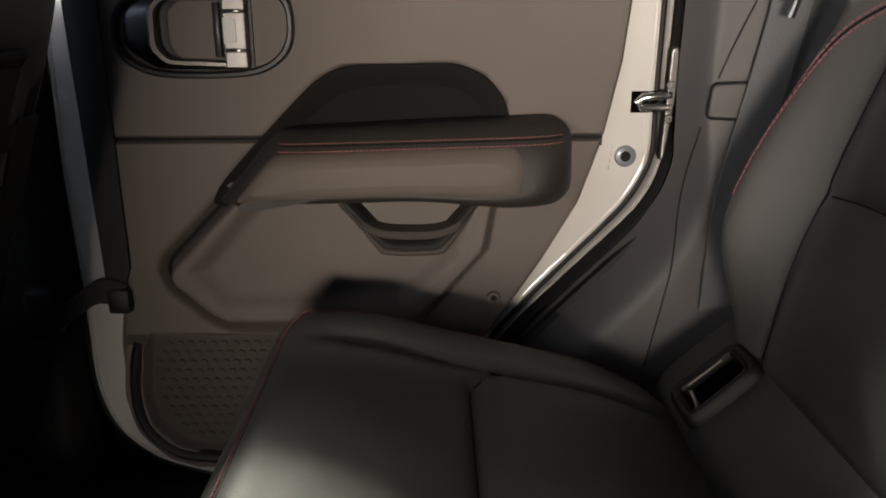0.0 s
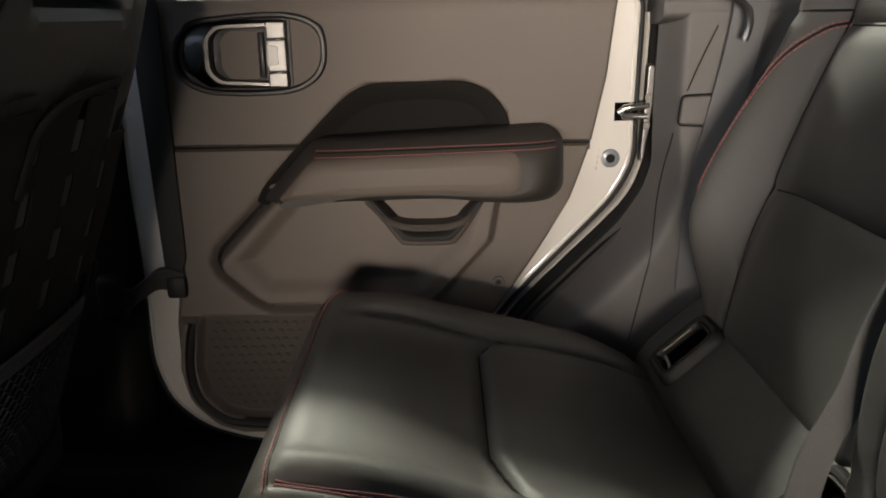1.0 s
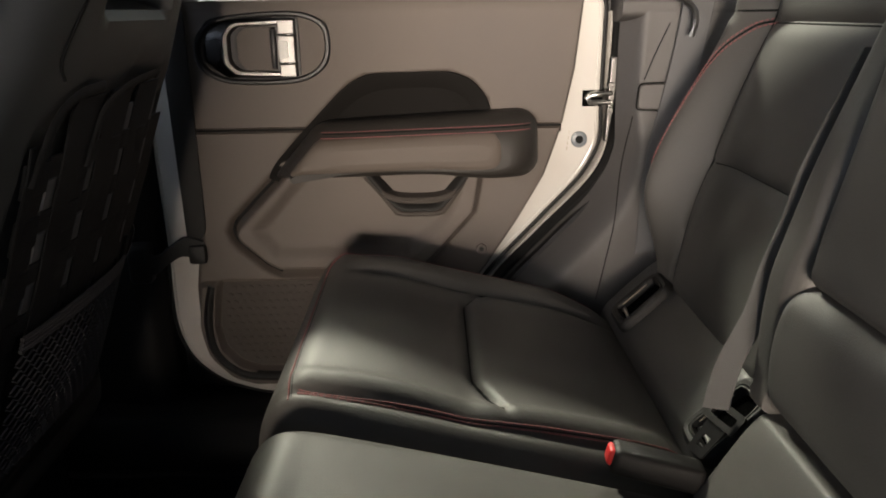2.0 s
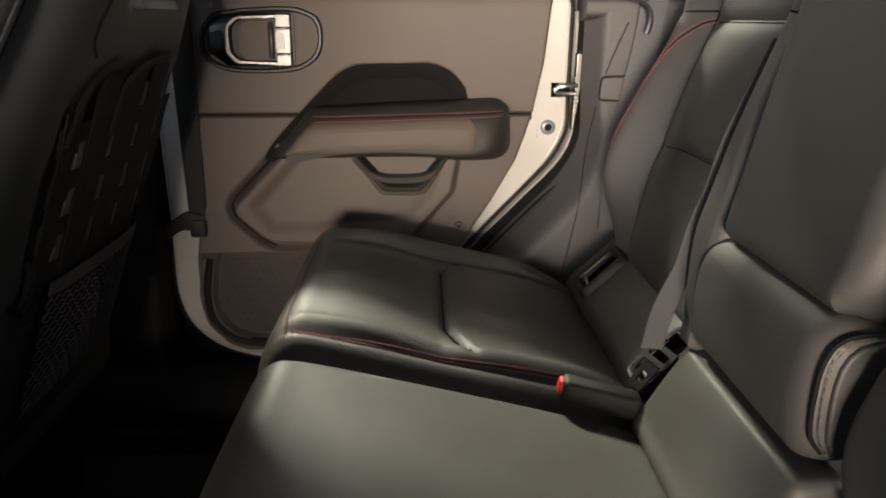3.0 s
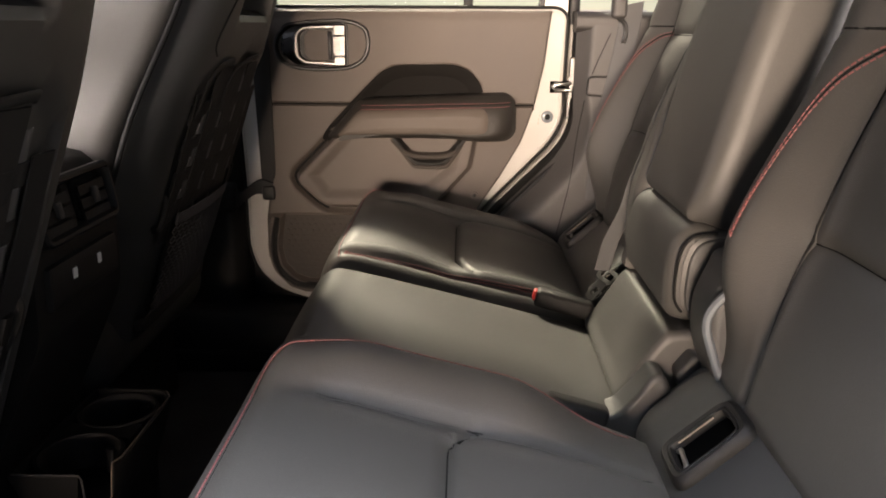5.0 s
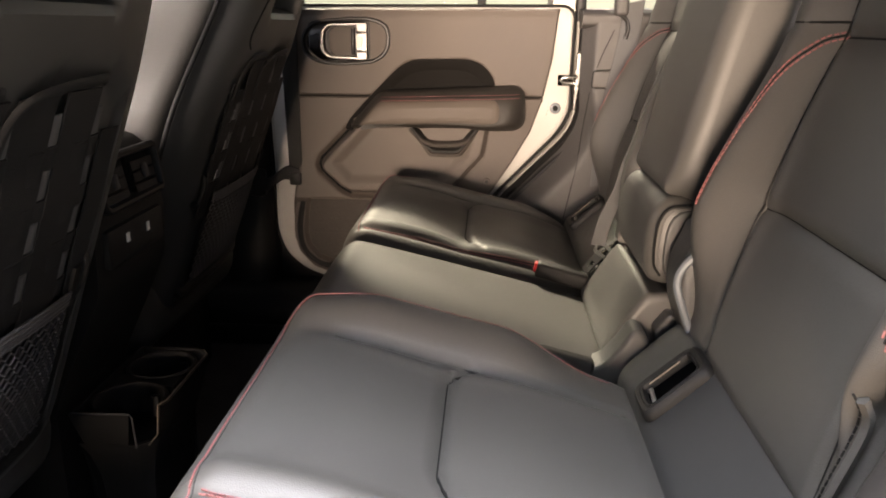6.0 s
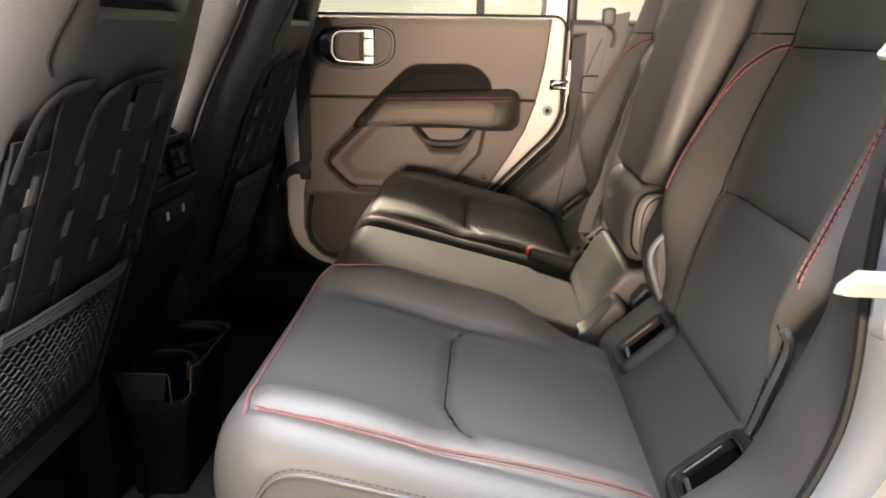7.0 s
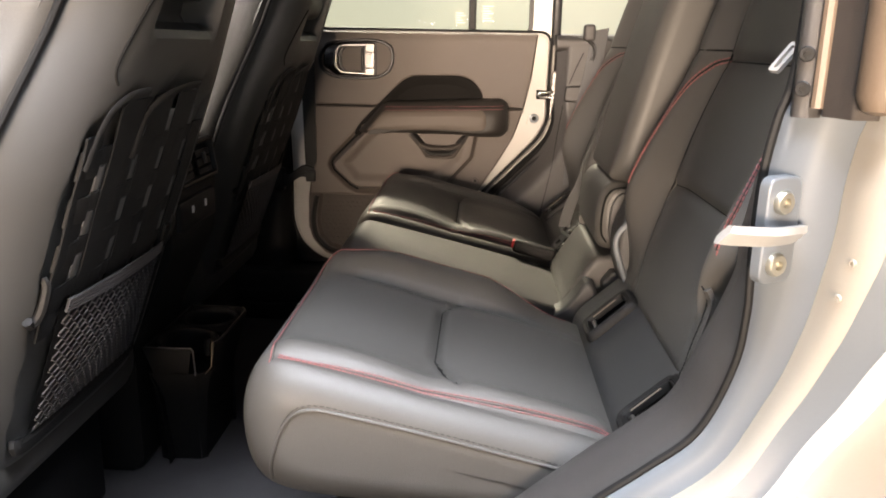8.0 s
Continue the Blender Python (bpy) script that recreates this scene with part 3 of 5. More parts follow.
handle = part("handle_bezel", bm, GLOSS, door, "gloss black frame round the door handle")
bm = bmesh.new()
pad(bm, rounded([(-0.312, 1.36), (-0.295, 1.39), (-0.262, 1.399), (-0.172, 1.401), (-0.172, 1.312), (-0.262, 1.312), (-0.295, 1.318), (-0.312, 1.34)], 0.006), 'y', 0.88, 0.8695, 0.001)
part("cup", bm, GLOSS, handle)
bm = bmesh.new()
pad(bm, rounded([(-0.262, 1.375), (-0.250, 1.386), (-0.205, 1.386), (-0.205, 1.325), (-0.250, 1.325), (-0.262, 1.338)], 0.006), 'y', 0.88, 0.8675, 0.001)
part("cup_floor", bm, TRIM, handle)
d_out = rounded([(-0.281, 1.378), (-0.264, 1.394), (-0.176, 1.397), (-0.176, 1.315), (-0.266, 1.319), (-0.282, 1.336)], 0.008, 4)
d_in = rounded([(-0.271, 1.376), (-0.259, 1.387), (-0.196, 1.389), (-0.196, 1.323), (-0.259, 1.326), (-0.271, 1.338)], 0.008, 4)
d_far = rounded([(-0.309, 1.376), (-0.285, 1.398), (-0.176, 1.399), (-0.176, 1.313), (-0.280, 1.315), (-0.308, 1.336)], 0.010, 4)
bm = bmesh.new()
loft(bm, [[Vector((p[0], y, p[1])) for p in o] for o, y in ((d_far, 0.8725), (d_far, 0.8690), (d_out, 0.8600), (d_out, 0.8680))], cap=False)
part("handle_bevel", bm, DARK_CHROME, handle, "handle bevel in chrome darkened for a dark reflection")
bm = bmesh.new()
steps = ((0, 0.867, 0), (0, 0.858, 0), (0.25, 0.854, 0), (0.75, 0.854, 0), (1, 0.858, 0), (1, 0.867, 0))
loft(bm, [[Vector((a[0] + (b[0] - a[0]) * t, y, a[1] + (b[1] - a[1]) * t)) for a, b in zip(d_out, d_in)] for t, y, _ in steps], cap=False)
part("handle", bm, CHROME, handle, "satin silver D-shaped door handle")
for z0, z1 in ((1.3155, 1.3342), (1.335, 1.3745), (1.3753, 1.3965)):
    bm = bmesh.new()
    box(bm, -0.200, -0.1755, 0.853, 0.868, z0, z1, 0.002, 3)
    part("hinge_barrel", bm, BARREL, handle, smooth=False)
bm = bmesh.new()
prism(bm, rounded([(-0.199, 1.341), (-0.186, 1.344), (-0.186, 1.366), (-0.199, 1.369)], 0.002), 'y', 0.8505, 0.853)
part("lock_mark", bm, HOOK_PAINT, handle, "white lock symbol plate")
bm = bmesh.new()
box(bm, -0.213, -0.205, 0.862, 0.868, 1.327, 1.384, 0.002)
part("lock_slot", bm, GLOSS, handle)

# embossed pocket, screws, latch
bm = bmesh.new()
prism(bm, [(p[0], p[1]) for p in offset_loop(rounded(MAP, 0.01), 0.002)], 'y', 0.8772, 0.884)
part("pocket_panel", bm, POCKET_MAT, lower_trim, "dark panel of the map pocket")
bm = bmesh.new()
tube(bm, smooth_path([(-0.335, 0.869, 0.992), (-0.341, 0.866, 0.965), (-0.3455, 0.866, 0.925), (-0.339, 0.866, 0.882), (-0.312, 0.866, 0.850), (-0.275, 0.866, 0.837), (-0.18, 0.866, 0.836), (-0.07, 0.868, 0.836)], 8), 0.011, 10, flat=0.8)
part("pocket_rim", bm, TRIM_DARK, lower_trim, "black rim of the map pocket")
bm = bmesh.new()
for r in range(11):
    for c in range(22):
        x, z = -0.318 + c * 0.0135 + (r % 2) * 0.00675, 0.985 - r * 0.0125
        if inside(MAP, x, z) > 0.008 and x < -0.05:
            pad(bm, [(x - 0.0048, z), (x - 0.002, z + 0.0036), (x + 0.0036, z + 0.0036), (x + 0.0055, z), (x + 0.003, z - 0.0036), (x - 0.003, z - 0.0036)], 'y', 0.880, 0.8748, 0.0008, 2)
tagged(part("embossing", bm, POCKET_MAT, lower_trim, "raised lozenge pattern on the pocket"), kind="stuff")
bm = bmesh.new()
screw(bm, (0.093, 0.8755, 1.044), 0.0085, (0, -1, 0), 0.006)
b0 = part("screw", bm, TRIM, door)
# dark disc for the shade inside the screw's socket
bm = bmesh.new()
pad(bm, [(0.093 + 0.004 * math.cos(a), 1.044 + 0.004 * math.sin(a)) for a in [k * math.pi / 3 for k in range(6)]], 'y', 0.872, 0.8690, 0.0003, 1)
part("socket", bm, SEAM, b0)
bm = bmesh.new()
screw(bm, (0.244, 0.8868, 1.212), 0.0125, (0, -1, 0), 0.003)
b0 = part("bolt", bm, SHADE_GREY, door, "grey bolt with a black disc for its socket")
# dark disc painted as the bolt's shaded hollow
bm = bmesh.new()
pad(bm, [(0.244 + 0.0062 * math.cos(a), 1.212 + 0.0062 * math.sin(a)) for a in [k * math.pi / 6 for k in range(12)]], 'y', 0.886, 0.8835, 0.0003, 1)
part("socket", bm, SEAM, b0)
bm = bmesh.new()
for k in range(4):
    box(bm, 0.2245 + 0.0012 * k, 0.2265 + 0.0008 * k, 0.8863, 0.8868, 1.196 + 0.008 * k, 1.201 + 0.008 * k)
part("marking", bm, WARM_WHITE, shell, "small unreadable stamped marks", smooth=False)
# black plate painted as the latch hole's darkness
bm = bmesh.new()
prism(bm, [(0.247, 1.262), (0.276, 1.262), (0.276, 1.286), (0.247, 1.286)], 'y', 0.8855, 0.90)
part("latch_slot", bm, VOID, door, "flat black plate for the dark latch opening", smooth=False)

# striker of the closed door, on the pillar
stk = thing("door_striker", "bright steel door striker on the pillar", "door striker")
bm = bmesh.new()
pad(bm, rounded([(0.287, 1.334), (0.296, 1.336), (0.299, 1.312), (0.293, 1.258), (0.287, 1.208), (0.282, 1.208)], 0.005), 'y', 0.892, 0.8790, 0.002)
part("plate", bm, BARREL, stk)
bm = bmesh.new()
tube(bm, [(0.290, 0.882, 1.282), (0.272, 0.878, 1.281), (0.258, 0.878, 1.280), (0.253, 0.880, 1.275), (0.258, 0.882, 1.269), (0.290, 0.882, 1.268)], 0.0050, 10)
part("loop", bm, BRIGHT, stk)
for z in (1.293, 1.256):
    bm = bmesh.new()
    screw(bm, (0.288, 0.8795, z), 0.005, (0, -1, 0))
    part("bolt", bm, BARREL, stk)

# check strap between pillar and door
chk = thing("check_strap", "black woven door check strap", "strap")
bm = bmesh.new()
strip(bm, smooth_path([(-0.44, 0.85, 1.05), (-0.415, 0.845, 1.035), (-0.395, 0.852, 1.047), (-0.372, 0.862, 1.06), (-0.345, 0.866, 1.052)], 5), 0.034, 0.005, (0.25, 0, 1))
part("band", bm, STRAP, chk)
bm = bmesh.new()
box(bm, -0.366, -0.338, 0.858, 0.873, 1.030, 1.062, 0.006)
part("anchor", bm, TRIM_DARK, chk)
bm = bmesh.new()
box(bm, -0.455, -0.418, 0.838, 0.868, 1.005, 1.07, 0.01, 3)
part("anchor", bm, TRIM_DARK, chk)

# ---- rear bench ----
bench = thing("rear_bench", "black leather rear bench seat with red stitching", "car seat")
CUSH = [(-0.116, 1.067), (-0.140, 1.050), (-0.155, 1.008), (-0.154, 0.960), (-0.140, 0.920), (-0.10, 0.899), (0.05, 0.887), (0.25, 0.875), (0.268, 0.90), (0.266, 0.958), (0.258, 0.977), (0.16, 1.001), (0.06, 1.025), (-0.03, 1.048), (-0.085, 1.062)]


def cushion(y0, y1, r, bump, r1=None):
    prof = [(p[0], p[1]) for p in smooth_path([Vector((a, b, 0)) for a, b in CUSH], 9, True)]
    prof = even(prof, 200)
    n, loops = 90, []
    for i in range(n + 1):
        y = y0 + (y1 - y0) * (0.5 - 0.5 * math.cos(math.pi * i / n)) if i % n else (y0, y1)[i // n]
        q, d = (r, y - y0) if y - y0 < y1 - y else (r1 or r, y1 - y)
        ins = q - math.sqrt(max(0, q * q - max(0, q - d) ** 2))
        loop = offset_loop(prof, ins + 0.0001)
        loops.append([Vector((px, y, pz + bump(px, y) * smooth(0.96, 1.01, pz + 0.24 * (px + 0.12) - 0.02))) for px, pz in loop])
    return loft(bmesh.new(), loops)


def bend(y0, y, groove):
    """x of the fold across a cushion; it bows to the rear near its two ends."""
    return 0.056 + 0.75 * max(0, (y0 + 0.135) - y) ** 1.25 + 0.030 * smooth(groove - 0.040, groove + 0.004, y) ** 1.6


def outboard_bump(y0, y1, crest, groove, rise, fade):
    """Padding of an outer cushion: a raised bolster along y = crest, a groove beside it, two bulged fields and a sunk seam."""
    def f(x, y):
        wide_side = 0.056 if y < crest else 0.050
        s = rise * math.exp(-(abs(y - crest) / wide_side) ** 2.4) * (1 - smooth(fade, fade + 0.13, x)) * (0.55 + 0.45 * smooth(-0.11, -0.02, x))
        s -= 0.007 * math.exp(-((y - groove) / 0.007) ** 2) * smooth(-0.09, -0.05, x)
        inner = smooth(y0 + 0.045, y0 + 0.075, y) * (1 - smooth(groove - 0.008, groove + 0.002, y))
        wide = smooth(y0 + 0.02, y0 + 0.06, y) * (1 - smooth(groove - 0.02, groove, y))
        s -= 0.008 * math.exp(-((x - bend(y0, y, groove)) / 0.0055) ** 2) * inner
        s += (0.008 * math.sin(math.pi * min(1, max(0, (x + 0.12) / 0.176))) + 0.009 * math.sin(math.pi * min(1, max(0, (x - 0.05) / 0.21))) ** 0.7) * wide
        s -= 0.005 * math.exp(-((y - (y0 + 0.036)) / 0.006) ** 2)         # sunk line of the stitching
        s += 0.005 * math.exp(-((y - (y0 + 0.060)) / 0.013) ** 2)         # padding that swells beside it
        return s * smooth(-0.15, -0.10, x) * (1 - smooth(0.245, 0.265, x))
    return f


def bench_cushion(y0, y1, crest, groove, rise, fade):
    ob = part("cushion", cushion(y0, y1, 0.045, outboard_bump(y0, y1, crest, groove, rise, fade), 0.068), LEATHER, bench, "padded black leather cushion with red stitched edge")
    # red stitching along the edge of one side and the front
    side = smooth_path([(0.262, y0 + 0.045, 0), (0.15, y0 + 0.042, 0), (0.0, y0 + 0.038, 0), (-0.085, y0 + 0.034, 0), (-0.112, y0 + 0.036, 0)], 12)
    front = smooth_path([(-0.118, y0 + 0.030, 0), (-0.122, y0 + 0.10, 0), (-0.124, y0 + 0.22, 0), (-0.124, crest - 0.05, 0), (-0.112, crest - 0.012, 0), (-0.085, crest + 0.008, 0), (-0.03, crest + 0.012, 0), (0.06, crest + 0.012, 0), (0.18, crest + 0.012, 0), (0.25, crest + 0.012, 0)], 14)
    down = (0, 0, -1)
    bm = bmesh.new()
    for path, shift in ((side, (0, 0.0014, 0)), (side, (0, -0.0022, 0)), (front, (-0.0030, 0, 0))):
        pts = [(p.x + shift[0], p.y + shift[1], 1.2) for p in path]
        stitches(bm, draped(ob, pts, down, 0.0008), 0.0066, 0.0056, 0.0009)
    tagged(part("stitching", bm, RED, ob, "red thread stitching"), kind="stuff")
    for path in (side, front):
        pts = draped(ob, [(p.x, p.y, 1.2) for p in path], down, -0.0004)
        part("seam", tube(bmesh.new(), pts, 0.0007, 6), SEAM, ob)
    cross = [Vector((bend(y0, y, groove), y, 0)) for y in [groove - (groove - y0 - 0.062) * q / 48 for q in range(49)]]
    part("seam", tube(bmesh.new(), draped(ob, [(p.x, p.y, 1.2) for p in cross], down, -0.0006), 0.0016, 6), SEAM, ob)
    fold = [(-0.07 + 0.325 * k / 24, groove, 1.2) for k in range(25)]
    part("seam", tube(bmesh.new(), draped(ob, fold, down, -0.0012), 0.0012, 6), SEAM, ob)
    # piping round the side panel
    for yy, way in ((y0, (0, 1, 0)),):
        pipe = smooth_path([(-0.118, 0, 0.925), (-0.115, 0, 0.955), (-0.098, 0, 1.0), (-0.072, 0, 1.016), (-0.02, 0, 1.008), (0.08, 0, 0.986), (0.18, 0, 0.962), (0.245, 0, 0.945)], 8)
        pts = draped(ob, [(p.x, yy, p.z) for p in pipe], way, 0.0006)
        bm = bmesh.new()
        tube(bm, pts, 0.0022, 8)
        part("piping", bm, LEATHER, ob)
        bm = bmesh.new()
        stitches(bm, [p + Vector((0, 0, 0.0055)) for p in pts[12:]], 0.007, 0.0045, 0.00045)
        part("side_stitching", bm, SEAM, ob)
    return ob


LY0, LY1 = -0.452, 0.020
RY0, RY1 = 0.325, 0.797
bench_cushion(LY0, LY1, -0.055, -0.116, 0.040, 0.11)
bench_cushion(RY0, RY1, 0.738, 0.696, 0.027, 0.16)
part("cushion", cushion(0.0, 0.334, 0.045, lambda x, y: -0.017 + 0.010 * math.cos((y - 0.17) / 0.16) + 0.004 * math.sin(math.pi * (x + 0.12) / 0.38)), LEATHER, bench, "flat black leather middle cushion")
bm = bmesh.new()
box(bm, -0.06, 0.30, -0.38, 0.74, FLOOR, 0.90, 0.01)
part("seat_base", bm, RUBBER, bench)

TILT_FLAP = math.atan2(0.069, 0.075)


def flap(y0, y1, slots):
    prof = [(0.268, 0.90), (0.262, 0.968), (0.270, 0.986), (0.345, 1.055), (0.37, 1.065), (0.41, 1.05), (0.42, 0.90)]
    bm = bmesh.new()
    n = 16
    rows = []
    base = even(rounded(prof, 0.014, 6), 160)
    for k in range(n + 1):
        y = y0 + (y1 - y0) * k / n
        d = min(y - y0, y1 - y)
        ins = 0.012 - math.sqrt(max(0, 0.012 ** 2 - max(0, 0.012 - d) ** 2))
        rows.append([Vector((p[0], y, p[1])) for p in offset_loop(base, ins + 1e-5)])
    loft(bm, rows)
    ob = part("rear_flap", bm, VINYL, bench, "dark grey vinyl flap behind the cushion")
    for y in slots:
        m = Matrix.Translation((0.303, y, 1.0165)) @ Matrix.Rotation(-TILT_FLAP, 4, 'Y')
        out = even(rounded([(-0.046, -0.036), (0.046, -0.034), (0.046, 0.034), (-0.046, 0.036)], 0.016, 6), 120)
        bm = bmesh.new()
        loft(bm, [[Vector((p[0], p[1], h)) for p in offset_loop(out, d)] for d, h in ((0, -0.003), (0.0, 0.004), (0.002, 0.009), (0.005, 0.0115), (0.009, 0.0105), (0.010, 0.0090), (0.011, 0.0105), (0.0125, 0.0105), (0.014, 0.007), (0.0145, -0.004))], cap=False)
        fr = part("slot_frame", placed(bm, m), TRIM_DARK, ob, "dark plastic frame of the child seat anchor")
        # black pad that paints the depth of the uncut slot
        bm = bmesh.new()
        pad(bm, offset_loop(out, 0.0135), 'z', -0.02, 0.0005, 0.0004, 2)
        part("opening", placed(bm, m), VOID, fr)
        bm = bmesh.new()
        tube(bm, [(-0.030, -0.016, 0.003), (-0.026, -0.012, 0.006), (-0.024, 0.012, 0.006), (-0.028, 0.017, 0.003)], 0.0024, 8)
        part("anchor_bar", placed(bm, m), BRIGHT, fr)
        bm = bmesh.new()
        tube(bm, [(-0.022, 0.0165, 0.0105), (0.020, 0.0160, 0.0105)], 0.0008, 6)
        part("edge_line", placed(bm, m), PALE_EDGE, fr)
    return ob


flap(-0.47, 0.030, (-0.117, -0.425))
flap(0.318, 0.80, (0.690, 0.365))


def back_x(z):
    return 0.345 + (z - 1.08) * 0.318


def backrest(y0, y1, nose0, nose1, lo=1.02, hi=1.66, depth=0.13, r=0.05, foot=0.0):
    """A seat back from y0 to y1; nose0, nose1: where the side bolsters stand proud."""
    ny, nz, loops, mid = 110, 70, [], (y0 + y1) / 2
    for i in range(ny + 1):
        y = y0 + (y1 - y0) * (0.5 - 0.5 * math.cos(math.pi * i / ny)) if i % ny else (y0, y1)[i // ny]
        d = min(y - y0, y1 - y)
        ins = r - math.sqrt(max(0, r * r - max(0, r - d) ** 2))
        front, rear = [], []
        for j in range(nz + 1):
            z = lo + (hi - lo) * j / nz
            top = 1 - 0.42 * smooth(1.20, 1.40, z)
            b = 0.0
            for nose in (nose0, nose1):
                inner = (nose < mid) == (y > nose)
                k = top * (smooth(1.02, 1.19, z) if nose > 0.6 else smooth(1.05, 1.21, z))
                b += (0.072 if nose > 0.6 else 0.058 if nose > -0.2 else 0.046) * k * math.exp(-((y - nose) / (0.042 if inner else 0.08)) ** 2)
            flat = smooth(nose0 + 0.045, nose0 + 0.06, y) * (1 - smooth(nose1 - 0.06, nose1 - 0.045, y))
            b -= flat * (0.006 * math.exp(-((z - 1.212) / 0.006) ** 2) + 0.006 * math.exp(-((z - 1.383) / 0.006) ** 2))
            b += flat * 0.006 * (abs(math.sin(math.pi * (z - 1.212) / 0.171)))
            for nose, sg in ((nose0, 1), (nose1, -1)):
                b -= 0.005 * math.exp(-((y - nose - sg * 0.052) / 0.006) ** 2)
            b -= (1 - flat) * 0.005 * math.exp(-((z - 1.398) / 0.005) ** 2)
            e = 0.03 * smooth(hi - 0.05, hi, z) + 0.02 * (1 - smooth(lo, lo + 0.03, z))
            yy = y + foot * (1 - smooth(y0, y0 + 0.09, y)) * (1 - smooth(1.14, 1.215, z))
            front.append(Vector((back_x(z) - b + ins + e, yy, z)))
            rear.append(Vector((back_x(z) + depth - ins * 0.5 - e, yy, z)))
        loops.append(front + rear[::-1])
    return loft(bmesh.new(), loops)


def bench_back(y0, y1, nose0, nose1, sides, foot=0.0):
    ob = part("backrest", backrest(y0, y1, nose0, nose1, foot=foot), LEATHER, bench, "black leather backrest with red stitched bolsters")
    way = (1, 0, 0)
    red = bmesh.new()
    for nose, sg in sides:
        curve = smooth_path([(0, nose + sg * 0.052, 1.386), (0, nose + sg * 0.035, 1.378), (0, nose + sg * 0.014, 1.352), (0, nose + sg * 0.002, 1.31), (0, nose - sg * 0.004, 1.25), (0, nose - sg * 0.004, 1.205)], 14)
        for off in (0.0030, -0.0036):
            pts = [(0.2, p.y + off * 0.7, p.z + off * 0.7) for p in curve]
            stitches(red, draped(ob, pts, way, 0.0008), 0.0066, 0.0048, 0.0010)
        part("seam", tube(bmesh.new(), draped(ob, [(0.2, p.y, p.z) for p in curve], way, -0.0004), 0.0013, 6), SEAM, ob)
    for nose, sg in ((nose0, 1), (nose1, -1)):
        part("seam", tube(bmesh.new(), draped(ob, [(0.2, nose + sg * 0.052, 1.04 + 0.5 * k / 40) for k in range(41)], way, -0.0008), 0.0013, 6), SEAM, ob)
    for z in (1.212, 1.383):
        part("seam", tube(bmesh.new(), draped(ob, [(0.2, nose0 + 0.054 + (nose1 - nose0 - 0.108) * k / 30, z) for k in range(31)], way, -0.0008), 0.0015, 6), SEAM, ob)
    for a, b in ((y0 + 0.006, nose0 + 0.05), (nose1 - 0.05, y1 - 0.006)):
        part("seam", tube(bmesh.new(), draped(ob, [(0.2, a + (b - a) * k / 10, 1.398) for k in range(11)], way, -0.0008), 0.0015, 6), SEAM, ob)
    for a in (y0 + 0.030, y1 - 0.030):
        part("seam", tube(bmesh.new(), draped(ob, [(0.2, a, 1.40 + 0.2 * q / 20) for q in range(21)], way, -0.0008), 0.0013, 6), SEAM, ob)
    tagged(part("stitching", red, RED, ob, "red thread stitching"), kind="stuff")
    return ob


lb = bench_back(-0.478, 0.026, -0.440, -0.048, ((-0.440, 1), (-0.048, -1)), 0.040)
bench_back(0.262, 0.766, 0.336, 0.728, ((0.728, -1),))


def block(y0, y1, prof, r):
    prof = [(p[0], p[1]) for p in smooth_path([Vector((a, b, 0)) for a, b in prof], 8, True)]
    prof = even(prof, 160)
    loops, n = [], 40
    for i in range(n + 1):
        y = y0 + (y1 - y0) * (0.5 - 0.5 * math.cos(math.pi * i / n)) if i % n else (y0, y1)[i // n]
        d = min(y - y0, y1 - y)
        ins = r - math.sqrt(max(0, r * r - max(0, r - d) ** 2))
        loops.append([Vector((px, y, pz)) for px, pz in offset_loop(prof, ins + 0.0001)])
    return loft(bmesh.new(), loops)


part("armrest", block(0.052, 0.298, [(0.318, 1.196), (0.340, 1.186), (0.40, 1.19), (0.46, 1.40), (0.52, 1.66), (0.45, 1.68), (0.428, 1.64), (0.400, 1.52), (0.366, 1.40), (0.328, 1.24)], 0.026), LEATHER, bench, "folded-up middle armrest in black leather")
end = part("armrest_end", block(0.062, 0.305, [(0.312, 1.174), (0.340, 1.186), (0.40, 1.17), (0.39, 1.08), (0.34, 1.068), (0.307, 1.076), (0.299, 1.105), (0.301, 1.145)], 0.022), LEATHER, bench, "rounded lower pad of the folded armrest")
bm = bmesh.new()
edge = smooth_path([(0.350, 0.0605, 1.178), (0.325, 0.0605, 1.174), (0.312, 0.0605, 1.158), (0.308, 0.0605, 1.13), (0.309, 0.0605, 1.10), (0.318, 0.0605, 1.085)], 8)
tube(bm, edge, 0.0018, 6)
part("edge_seam", bm, SEAM, end)
bm = bmesh.new()
stitches(bm, [p + Vector((0.006, -0.0012, -0.003)) for p in edge], 0.0075, 0.005, 0.0007)
part("edge_stitching", bm, GREY_THREAD, end, "pale grey stitching on the pad's side")
bm = bmesh.new()
pad(bm, [(p.x + 0.012, p.z - 0.006) for p in edge[::4]] + [(0.37, 1.09), (0.375, 1.16)], 'y', 0.075, 0.0585, 0.003)
part("end_panel", bm, VINYL, end, "grey vinyl side of the pad")
part("middle_flap", block(0.055, 0.308, [(0.250, 0.972), (0.262, 0.998), (0.296, 1.052), (0.312, 1.061), (0.35, 1.05), (0.37, 0.95), (0.28, 0.93)], 0.009), LEATHER, bench, "raised leather flap behind the middle cushion")
# leather bolster between the armrest and the far seat back
front = [(0.309, 1.06), (0.306, 1.09), (0.305, 1.12), (0.309, 1.18), (0.322, 1.225), (0.338, 1.28), (0.372, 1.372), (0.418, 1.50), (0.462, 1.62)]
